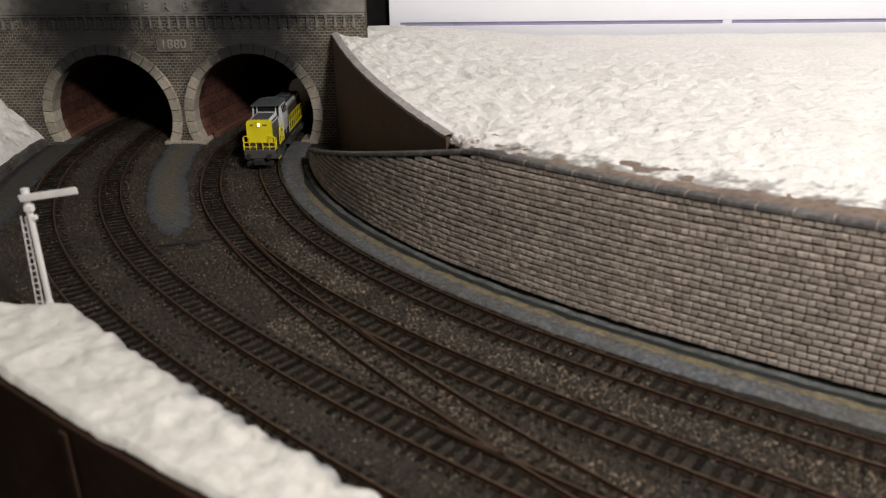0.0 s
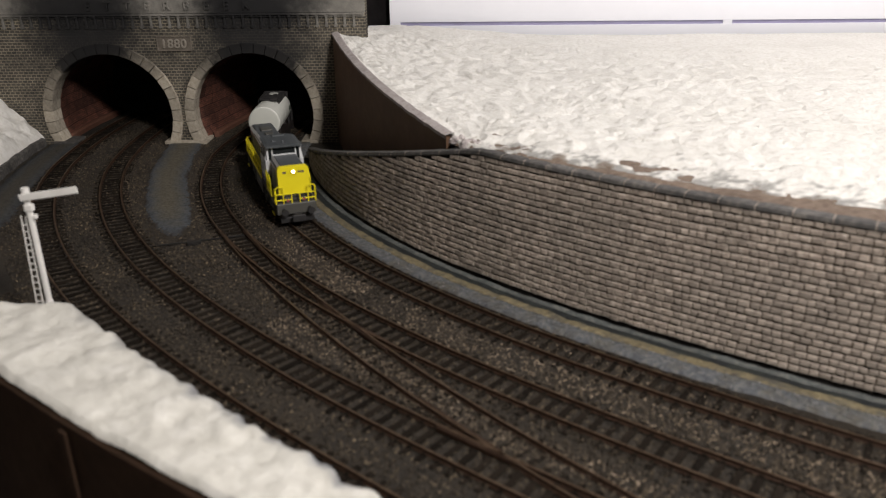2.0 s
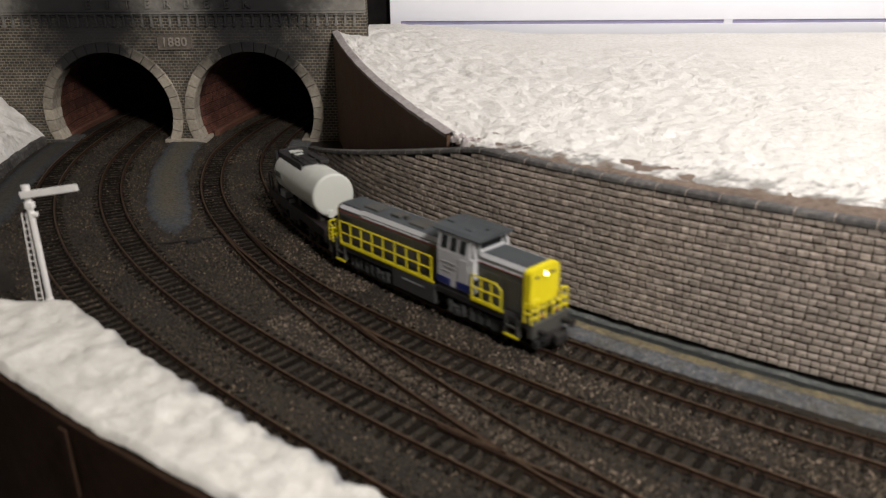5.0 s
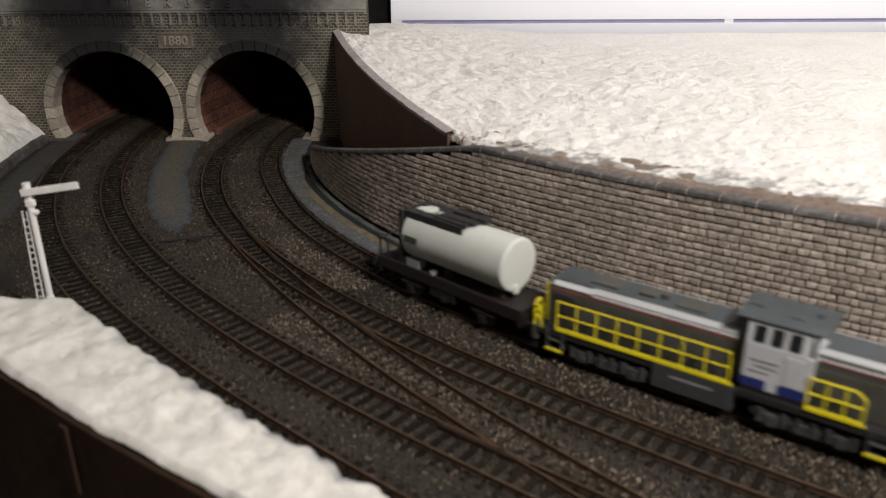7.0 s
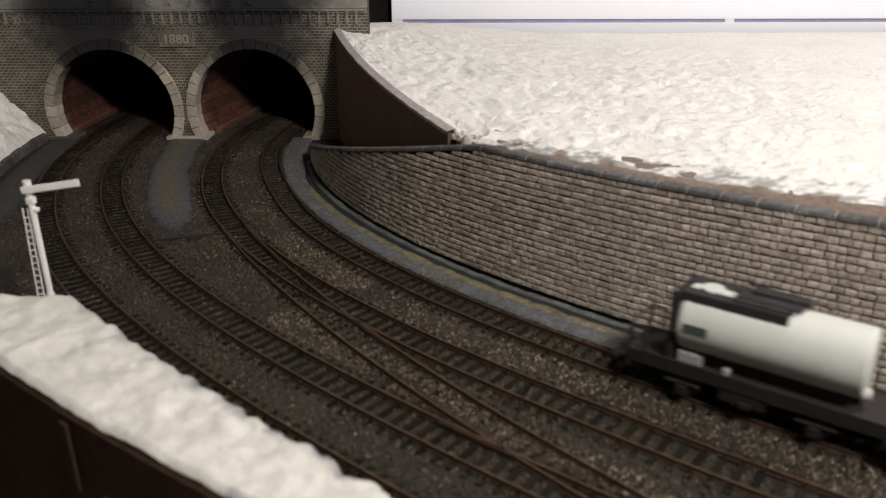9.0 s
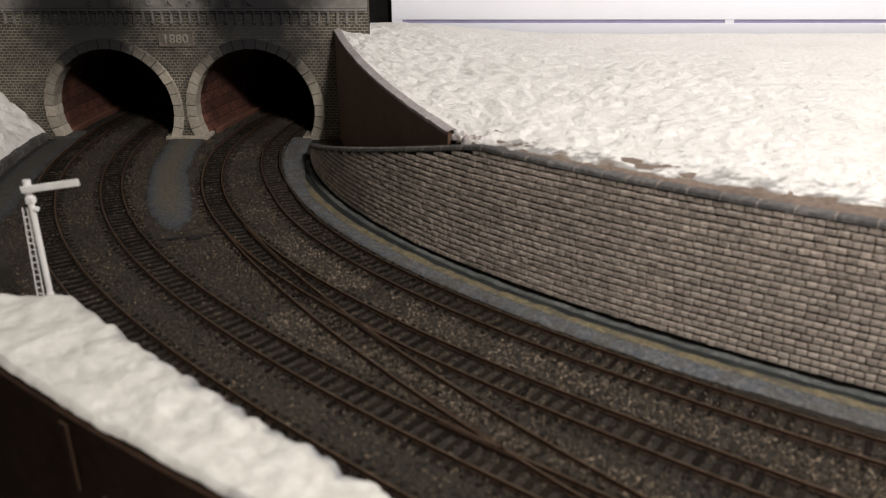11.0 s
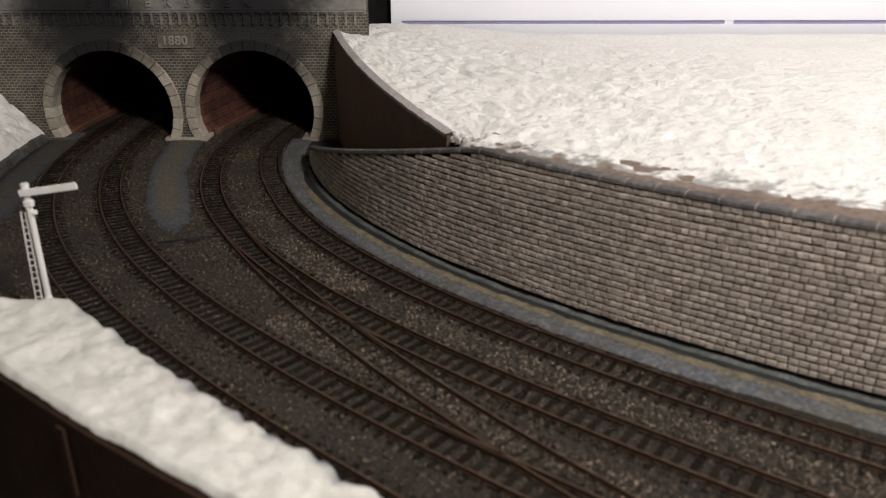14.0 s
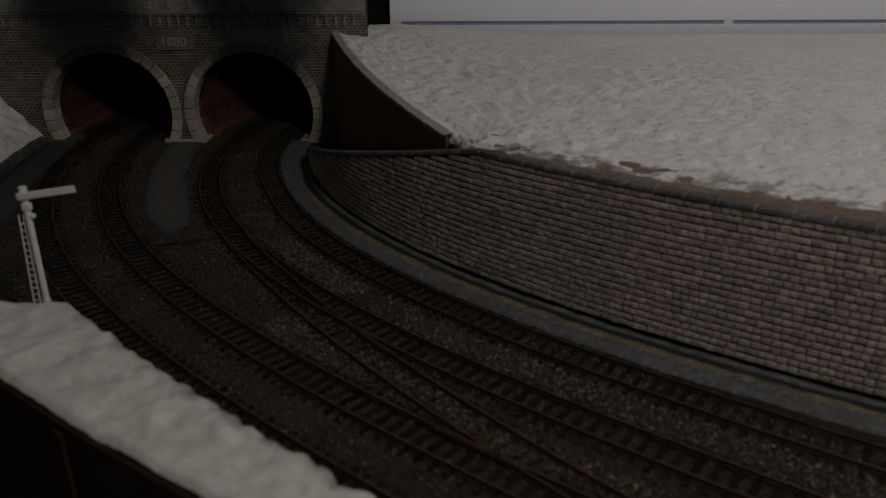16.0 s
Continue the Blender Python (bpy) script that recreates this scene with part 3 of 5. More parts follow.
def strip(r, th):
    """Cleaner stone heaped along the middle between two tracks."""
    mid, half = (R_1(th) + R_2(th)) / 2, 0.011
    if th > 228 and (int(r * 1e6) % 10) < 3:
        mid, half = R_1(th), 0.0075
    if th > 219 and (int(r * 1e7) % 10) < 4:
        mid, half = (R_2(th) + R_3(th)) / 2 + 0.004, 0.010
    return abs(r - mid) < half * (0.95 + 0.5 * noise.noise(Vector((th * 0.7, r * 60, 0)))) and (int(r * 1e8) % 100) < 8 + 80 * smooth(205, 232, th)


grains("pale_stones", 23000, (203, 262), (0.70, 0.84), 0.00082, M_PALE, 11, "pale tan ballast stones between the tracks", strip)


grains("path_grit", 4200, (188, 262), (0.66, 0.72), 0.00050, M_GRIT, 17, "fine blue-grey grit on the path", lambda r, th: 0.0185 < r - R_WALL(th) < 0.031)
for v in bpy.data.objects["path_grit"].data.vertices:
    v.co.z += 0.0019


# ---- retaining wall ----
def stone_mesh(rng, w, h, d):
    """A dressed stone with rounded, uneven edges; front towards -y, centred on its back."""
    j = lambda k: rng.uniform(-k, k)
    a, b = 0.07 * w, 0.17 * h
    front = [(-w / 2 + a + j(a), -h / 2 + b + j(b * 0.6)), (w / 2 - a + j(a), -h / 2 + b + j(b * 0.6)), (w / 2 - a + j(a), h / 2 - b + j(b * 0.6)), (-w / 2 + a + j(a), h / 2 - b + j(b * 0.6))]
    back = [(-w / 2, -h / 2), (w / 2, -h / 2), (w / 2, h / 2), (-w / 2, h / 2)]
    v = [(x, -d * 0.45, z) for x, z in back] + [(x, -d + j(d * 0.09), z) for x, z in front] + [(x, 0, z) for x, z in back]
    f = [(4, 5, 6, 7)]
    for i in range(4):
        k = (i + 1) % 4
        f += [(i, k, 4 + k, 4 + i), (8 + i, 8 + k, k, i)]
    return v, f


def retaining_wall():
    """Curved stone wall: backing, courses of stones, coping."""
    wall = empty("wall_curved", "curved retaining wall of weathered grey-brown stone courses", "retaining wall", kind="structure")
    th0, th1 = 194.4, 284.0
    n = 230
    verts, faces = [], []
    for i in range(n + 1):
        th = th0 + (th1 - th0) * i / n
        r, t = R_WALL(th), wall_top(th)
        verts += [at(r, th, -0.004), at(r, th, t), at(r - 0.007, th, t), at(r - 0.007, th, -0.004)]
    for i in range(n):
        for j in range(4):
            k = (j + 1) % 4
            faces.append((i * 4 + j, i * 4 + k, i * 4 + 4 + k, i * 4 + 4 + j))
    raw("backing", verts, faces, M_JOINT, wall)
    rng = random.Random(5)
    pool = []
    for _ in range(40):
        w = rng.uniform(0.0034, 0.0058)
        v, f = stone_mesh(rng, w, rng.uniform(0.0031, 0.0035), rng.uniform(0.0012, 0.0016))
        me = bpy.data.meshes.new("stone")
        me.from_pydata(v, [], f)
        me.materials.append(M_STONE)
        pool.append((w, me, v, f))
    rest_v, rest_f, singles = [], [], 0
    rows = 20
    pitch = 0.0808 / rows
    for k in range(rows):
        z = 0.0002 + pitch * (k + 0.5)
        th = th0 + rng.uniform(0, 0.6)
        while th < 262:
            w, me, v, f = rng.choice(pool)
            r = R_WALL(th)
            dth = math.degrees((w + 0.00022) / r)
            mid = th + dth / 2
            th += dth
            if z + pitch * 0.2 > wall_top(mid):
                continue
            p, q = at(R_WALL(mid - 0.1), mid - 0.1), at(R_WALL(mid + 0.1), mid + 0.1)
            d = (q - p).normalized()
            ang = math.atan2(d.y, d.x)
            m = Matrix.Translation(at(R_WALL(mid), mid, z + rng.uniform(-0.00012, 0.00012) + 0.0004 * noise.noise(Vector((th * 0.14, k * 0.1, 0))))) @ Matrix.Rotation(ang + rng.uniform(-0.012, 0.012), 4, "Z") @ Matrix.Rotation(rng.uniform(-0.02, 0.02), 4, "Y")
            if 233.5 < mid < 243.5 and singles < 300 and k < 20:
                ob = new("stone", me)
                ob.parent = wall
                ob.matrix_basis = m
                singles += 1
            else:
                o = len(rest_v)
                rest_v += [m @ Vector(x) for x in v]
                rest_f += [tuple(o + i for i in face) for face in f]
    tagged(raw("stone_courses", rest_v, rest_f, M_STONE, wall), kind="stuff")
    # coping: rounded stones in a row
    prof = [(-0.0075, -0.0002), (0.0014, -0.0002), (0.0020, 0.0008), (0.0015, 0.0026), (-0.0003, 0.0032), (-0.0062, 0.0030), (-0.0075, 0.0022)]
    th = 193.8
    while th < 284:
        r = R_WALL(th)
        dth = math.degrees(rng.uniform(0.0145, 0.019) / r)
        verts, faces = [], []
        steps = 4
        for i in range(steps + 1):
            a = th + 0.03 + (dth - 0.06) * i / steps
            c, s = arc(R_WALL, a, a + 0.2, 0.2)[0]
            shrink = 0.92 if i in (0, steps) else 1.0
            for u, h in prof:
                verts.append(c + s * (u * shrink) + Vector((0, 0, wall_top(a) - 0.0002 + h * shrink)))
        m = len(prof)
        for i in range(steps):
            for j in range(m):
                k = (j + 1) % m
                faces.append((i * m + j, (i + 1) * m + j, (i + 1) * m + k, i * m + k))
        faces += [tuple(range(m)), tuple(range(steps * m, steps * m + m))[::-1]]
        raw("coping_stone", verts, faces, M_COPING, wall)
        verts = []
        for a in (th + dth - 0.022, th + dth + 0.022):
            c, s = arc(R_WALL, a, a + 0.2, 0.2)[0]
            verts += [c + s * (u * 0.97) + Vector((0, 0, wall_top(a) - 0.0002 + h * 0.97)) for u, h in prof]
        raw("mortar_joint", verts, [(j, m + j, m + (j + 1) % m, (j + 1) % m) for j in range(m)], M_STONE, wall)
        th += dth


retaining_wall()


# ---- portal ----
def portal():
    wall = empty("wall_portal", "double-arched brick tunnel portal stained with soot", "tunnel portal", kind="structure")
    x0, x1, top, y0, y1 = -0.60, -0.078, 0.170, PORTAL_Y, PORTAL_Y + 0.013
    xs = sorted({round(x0 + (x1 - x0) * i / 60, 5) for i in range(61)} | {round(c + 0.066 * math.sin(radians(a)), 5) for c in ARCHES for a in range(-90, 91, 6)})

    def low(x, eps):
        for c in ARCHES:
            if abs(x + eps - c) < 0.066:
                return ARCH_Z + math.sqrt(max(0.068 ** 2 - (x - c) ** 2, 0))
        return -0.004
    verts, faces = [], []
    for a, b in zip(xs, xs[1:]):
        za, zb = low(a, 1e-5), low(b, -1e-5)
        k = len(verts)
        verts += [(a, y0, za), (b, y0, zb), (b, y0, top), (a, y0, top), (a, y1, za), (b, y1, zb), (b, y1, top), (a, y1, top)]
        faces += [(k, k + 1, k + 2, k + 3), (k + 5, k + 4, k + 7, k + 6), (k + 1, k, k + 4, k + 5), (k + 3, k + 2, k + 6, k + 7)]
        if abs(low(a, -1e-5) - za) > 1e-4 or a == xs[0]:
            lo = sorted((low(a, -1e-5), za)) if a != xs[0] else (za, top)
            verts += [(a, y0, lo[0]), (a, y0, lo[1]), (a, y1, lo[1]), (a, y1, lo[0])]
            faces.append((k + 8, k + 9, k + 10, k + 11))
    ob = raw("brick_face", verts, faces, M_PORTAL, wall)
    bm = bmesh.new()
    bm.from_mesh(ob.data)
    bmesh.ops.remove_doubles(bm, verts=bm.verts, dist=0.00002)
    bmesh.ops.recalc_face_normals(bm, faces=bm.faces)
    bm.to_mesh(ob.data)
    bm.free()
    # arch stones
    n, a0, a1 = 23, -26.0, 206.0
    step = radians((a1 - a0) / n)
    h = step / 2 * 0.97
    v = []
    for y, inner, outer, hh in ((0.017, ARCH_R, RING_R, h), (-0.0012, ARCH_R, RING_R, h), (-0.0024, ARCH_R + 0.0008, RING_R - 0.0008, h * 0.93)):
        v += [(rr * math.sin(s), y, rr * math.cos(s)) for rr, s in ((inner, -hh), (outer, -hh), (outer, hh), (inner, hh))]
    f = [(8, 9, 10, 11), (3, 2, 1, 0)] + [(i + o, (i + 1) % 4 + o, (i + 1) % 4 + 4 + o, i + 4 + o) for o in (0, 4) for i in range(4)]
    me = bpy.data.meshes.new("arch_stone")
    me.from_pydata(v, [], f)
    me.materials.append(M_VOUSSOIR)
    bm = bmesh.new()
    bm.from_mesh(me)
    bmesh.ops.recalc_face_normals(bm, faces=bm.faces)
    bm.to_mesh(me)
    bm.free()
    for ci, c in enumerate(ARCHES):
        for i in range(n):
            a = 90 - (math.degrees(step) * (i + 0.5) + a0)
            ob = new("arch_stone", me)
            ob.parent = wall
            ob.matrix_basis = Matrix.Translation((c, PORTAL_Y - 0.0005 * (ci + i % 2), ARCH_Z)) @ Matrix.Rotation(radians(a), 4, "Y")
    # foot slabs under the piers
    for a, b in ((-0.428, -0.405), (-0.3050, -0.2590), (-0.1545, -0.136)):
        bm = boxes((a * 1000, b * 1000, 829.5, 858, -4, 0.6), bevel=0.5)
        part("foot_slab", bm, M_COPING if a < -0.4 else M_VOUSSOIR, wall)
    # string course with brackets
    part("string_course", boxes((x0 * 1000, -80, 831.0, 835.5, 132.6, 134.6), (x0 * 1000, -80, 833.4, 835.5, 130.4, 132.4), bevel=0.4), M_TRIM, wall)
    part("parapet", boxes((x0 * 1000, -79, 832.8, 835.5, 134.8, 158), (x0 * 1000, -76, 830.5, 849, 158, 163), bevel=0.5), M_TRIM, wall)
    bm = bmesh.new()
    box(bm, -1.3, 1.3, -2.4, 0.4, -10.4, 0, bevel=0.5)
    box(bm, -1.6, 1.6, -3.4, 0.4, -2.0, 0, bevel=0.4)
    rod(bm, (0, -2.7, -11.0), (0, 0.4, -11.0), 1.75, 12)
    me = bpy.data.meshes.new("bracket")
    bm.to_mesh(me)
    bm.free()
    me.materials.append(M_TRIM)
    for i in range(52):
        ob = new("bracket", me)
        ob.parent = wall
        ob.matrix_basis = pose(-0.5830 + 0.00965 * i, PORTAL_Y, 0.1326)
    panel = [(-300, -263.5, 833.6, 835.4, 96.6, 112.0)]
    panel += [(-300, -263.5, 832.8, 835.4, 110.9, 112.0), (-300, -263.5, 832.8, 835.4, 96.6, 97.7), (-300, -298.9, 832.8, 835.4, 97.7, 110.9), (-264.6, -263.5, 832.8, 835.4, 97.7, 110.9)]
    part("date_panel", boxes(*panel, bevel=0.25), M_PANEL, wall)
    letters("1880", -0.2818, 0.1002, 0.0128, wall, 1.08, M_DIGIT)
    for i, ch in enumerate("ETTERBEEK"):
        letters(ch, -0.2840 + (i - 4) * 0.0205, 0.1386, 0.0125, wall, 1.0, M_TRIM)


def letters(text, x, z, size, wall, spacing, material):
    cu = bpy.data.curves.new("lettering", "FONT")
    cu.body, cu.size, cu.extrude, cu.offset, cu.align_x, cu.space_character = text, size, 0.0011, 0.00012, "CENTER", spacing
    tmp = bpy.data.objects.new("lettering", cu)
    scene.collection.objects.link(tmp)
    me = bpy.data.meshes.new_from_object(tmp.evaluated_get(bpy.context.evaluated_depsgraph_get()))
    bpy.data.objects.remove(tmp)
    me.materials.clear()
    me.materials.append(material)
    ob = new("lettering", me)
    ob.parent = wall
    ob.matrix_basis = pose(x, PORTAL_Y - (0.0022 if z < 0.12 else 0.0030), z, 90, 0, 0)


portal()


def tunnel(arch, ra, rb):
    """The brick-lined bore behind an arch, following the tracks."""
    prof = [(ARCH_R + 0.001) * Vector((math.cos(radians(a)), math.sin(radians(a)))) for a in range(-27, 208, 9)]
    verts, uvs, faces = [], [], []
    n, rows = len(prof), 26
    for i in range(rows):
        if i == 0:
            o, side = Vector((arch, PORTAL_Y + 0.0125, 0)), Vector((-1, 0, 0))
        else:
            th = 184.2 - i * 1.05
            o, side = at((ra(th) + rb(th)) / 2, th), at(1.0, th) - at(0.0, th)
            w = min(i / 3.0, 1.0)
            o.x = arch * (1 - w) + o.x * w
            o.y = max(o.y, PORTAL_Y + 0.0125 + 0.008 * i)
        for j, q in enumerate(prof):
            p = o + side * q.x + Vector((0, 0, q.y + ARCH_Z))
            verts.append(p)
            uvs.append((i * 13.5, j * 9 * radians(1) * ARCH_R * 1000))
    for i in range(rows - 1):
        for j in range(n - 1):
            faces.append((i * n + j, (i + 1) * n + j, (i + 1) * n + j + 1, i * n + j + 1))
    faces.append(tuple(range((rows - 1) * n, rows * n)))
    ob = raw("tunnel_lining", verts, faces, M_TUNNEL, None, False)
    lay = ob.data.uv_layers.new(name="UVMap")
    for lp in ob.data.loops:
        lay.data[lp.index].uv = uvs[lp.vertex_index]
    return tagged(ob, "red-brown brick lining of the tunnel bore", "tunnel lining", kind="structure")


def ledge(ra, rb):
    """Brown base board along the bore's outer wall."""
    rf = lambda th: (ra(th) + rb(th)) / 2 + 0.0555
    ob = sweep("tunnel_ledge", arc(rf, 166, 183.2, 0.8), [(0.004, -0.004), (-0.001, -0.004), (-0.0014, 0.0016), (0.0005, 0.0034), (0.004, 0.0036)], M_TUNNELEDGE)
    tagged(ob, "red-brown ledge at the foot of the tunnel wall", "ledge", kind="structure")


ledge(R_3, R_4)
ledge(R_1, R_2)
tunnel(ARCHES[0], R_3, R_4)
tunnel(ARCHES[1], R_1, R_2)


# ---- wing wall, hill, backdrop ----
WING = [Vector((-0.114 + 0.085 * u + 0.0325 * u * u, 0.834 - 0.322 * u, 0.1125 - 0.0445 * u + 0.012 * u * u)) for u in (i / 10 for i in range(11))]


def wing_wall():
    verts, faces = [], []
    for i, p in enumerate(WING):
        d = (WING[min(i + 1, 10)] - WING[max(i - 1, 0)])
        d.z = 0
        d.normalize()
        s = Vector((-d.y, d.x, 0)) * 0.003
        verts += [Vector((p.x, p.y, -0.004)), p, p + s, Vector((p.x + s.x, p.y + s.y, -0.004))]
    for i in range(len(WING) - 1):
        for j in range(4):
            k = (j + 1) % 4
            faces.append((i * 4 + j, i * 4 + k, i * 4 + 4 + k, i * 4 + 4 + j))
    faces += [(0, 1, 2, 3), (43, 42, 41, 40)]
    w = empty("wall_wing", "dark brown card wing wall beside the tunnel portal", "wing wall", kind="structure")
    raw("board", verts, faces, M_WING, w)
    # torn paper edge on top
    verts, faces = [], []
    n = 60
    for i in range(n + 1):
        u = i / n * 10
        k = min(int(u), 9)
        p = WING[k].lerp(WING[k + 1], u - k)
        j = noise.noise(p * 130) * 0.0012
        for dx, dz in ((-0.0006, -0.0014 + j), (-0.0010, 0.0012 + j), (0.0050, 0.0030 + j), (0.0075, 0.0010)):
            verts.append(p + Vector((dx, 0, dz)))
    for i in range(n):
        for j in range(3):
            faces.append((i * 4 + j, i * 4 + j + 1, i * 4 + j + 5, i * 4 + j + 4))
    raw("torn_edge", verts, faces, M_CARD, w)


wing_wall()


def hill():
    """Rough plaster slope between the wall's coping, the wing wall and the backdrop."""
    edge, angle = [], []
    for i in range(90):
        u = i / 90 * 10
        k = min(int(u), 9)
        edge.append(WING[k].lerp(WING[k + 1], u - k) + Vector((0.005, 0.001, 0.0016)))
        angle.append(219.4)
    for i in range(420):
        th = 219.4 + (284 - 219.4) * i / 419
        off = 0.0085 + 0.0085 * smooth(221, 230, th) + 0.013 * smooth(228, 247, th) + 0.003 * noise.noise(Vector((th * 0.7, 0, 0))) + 0.0022 * noise.noise(Vector((th * 2.6, 3, 0))) + 0.0014 * noise.noise(Vector((th * 8, 3, 0)))
        edge.append(at(R_WALL(th) - max(off, 0.0075), th, 0.0826))
        angle.append(th)
    verts, faces, dirt, wash = [], [], [], []
    rows = 150
    n = len(edge)
    for i, e in enumerate(edge):
        f = i / (n - 1)
        back = Vector((-0.075 + 1.5 * f ** 0.9, 0.962, 0.1085 - 0.013 * smooth(0.0, 0.12, f)))
        for j in range(rows + 1):
            v = (j / rows) ** 1.25
            p = e.lerp(back, v)
            p.z += 0.004 * math.sin(math.pi * v) * smooth(0.15, 0.4, f)
            w = smooth(0, 0.03, v) * (1 - 0.72 * smooth(0.45, 0.95, v))
            q = Vector((p.x, p.y * 0.6, 0))
            ridge = 1 - abs(noise.noise(q * 40 + Vector((5, 2, 0))))
            p.z += w * (1.25 - 0.6 * smooth(0.2, 0.5, f)) * (0.0024 * noise.noise(q * 14) + 0.0030 * (ridge - 0.7) + 0.0018 * noise.noise(Vector((q.x * 85, q.y * 120, 1))) + 0.0011 * noise.noise(q * 210) + 0.0006 * noise.noise(q * 460))
            if j == 0:
                p.z -= 0.003
            verts.append(p)
            far = (p - e).length
            th = angle[i]
            along = i >= 90
            streak = noise.noise(Vector((th * 0.9, far * 95, 4))) + 0.7 * noise.noise(Vector((th * 3.2, far * 260, 1))) + 0.5 * noise.noise(p * 420)
            wash.append(0.8 * smooth(0.12, 0.6, streak + 0.66 - far / 0.036) * smooth(220, 223, th) if along else 0.45 * smooth(0.1, 0.5, noise.noise(p * 160) + 0.25 - far / 0.012))
            blot = noise.noise(Vector((th * 0.8 + 3.7, far * 60, 9))) + 0.35 * noise.noise(p * 300)
            dirt.append(0.9 * smooth(0.22, 0.42, blot + 0.06 - far / 0.06) if along else 0.0)
    for i in range(n - 1):
        for j in range(rows):
            k = i * (rows + 1) + j
            faces.append((k, k + rows + 1, k + rows + 2, k + 1))
    ob = raw("hill", verts, faces, M_HILL, None, False)
    ob.data.attributes.new("dirt", "FLOAT", "POINT").data.foreach_set("value", dirt)
    ob.data.attributes.new("wash", "FLOAT", "POINT").data.foreach_set("value", wash)
    tagged(ob, "white unpainted rough plaster hillside above the stone wall", "hillside", kind="structure")
    ribbon("earth_strip", lambda t: R_WALL(t) - 0.046, lambda t: R_WALL(t) - 0.0065, 219.2, 284, 0.0824, M_EARTH, "bare brown earth strip behind the coping", "earth", bumps=0.0012)
    rng = random.Random(8)
    bm = bmesh.new()
    for _ in range(26):
        th = rng.uniform(218.6, 221.5)
        p = at(R_WALL(th) - rng.uniform(0.008, 0.018), th, 0.080 + rng.uniform(0, 0.003))
        bmesh.ops.create_icosphere(bm, subdivisions=1, radius=rng.uniform(0.0015, 0.0034), matrix=Matrix.Translation(p))
    for v in bm.verts:
        v.co += Vector((noise.noise(v.co * 300), noise.noise(v.co * 310 + Vector((3, 3, 3))), noise.noise(v.co * 290))) * 0.0012
    tagged(part("plaster_rubble", bm, M_CARD), "broken grey plaster lumps at the wing wall's end", "rubble", kind="stuff")


hill()


def left_bank():
    """Low kerb and plaster slope beside the tunnel's outer side."""
    def rk(t):
        return 0.958
    kerb = empty("kerb", "low dark grey stone kerb beside the path", "kerb", kind="structure")
    rng = random.Random(4)
    th = 184.6
    while th < 206:
        d = rng.uniform(0.45, 0.75)
        up = rng.uniform(-0.0006, 0.0006)
        sweep("kerb_stone", arc(rk, th + 0.03, th + d - 0.03, 0.3), [(up, -0.004), (up, 0.0043), (0.001, 0.0058 + up), (0.004, 0.0062 + up), (0.005, -0.004)], M_COPING, kerb)
        th += d
    verts, faces = [], []
    n, rows = 110, 60
    for i in range(n + 1):
        th = 184.3 + 22 * i / n
        for j in range(rows + 1):
            v = j / rows
            p = at(0.9615 + 0.13 * v, th, 0.0035 + 0.115 * v ** 0.85)
            if i == 0:
                p.y = PORTAL_Y - 0.0005
            w = smooth(0, 0.1, v)
            p.z += w * (0.008 * noise.noise(p * 32) + 0.0045 * noise.noise(p * 85) + 0.0022 * noise.noise(p * 210))
            p.x += w * 0.004 * noise.noise(p * 110)
            verts.append(p)
    for i in range(n):
        for j in range(rows):
            k = i * (rows + 1) + j
            faces.append((k, k + rows + 1, k + rows + 2, k + 1))
    tagged(raw("side_slope", verts, faces, M_PLASTER, None, False), "white plaster slope beside the tunnel portal", "hillside", kind="structure")


left_bank()


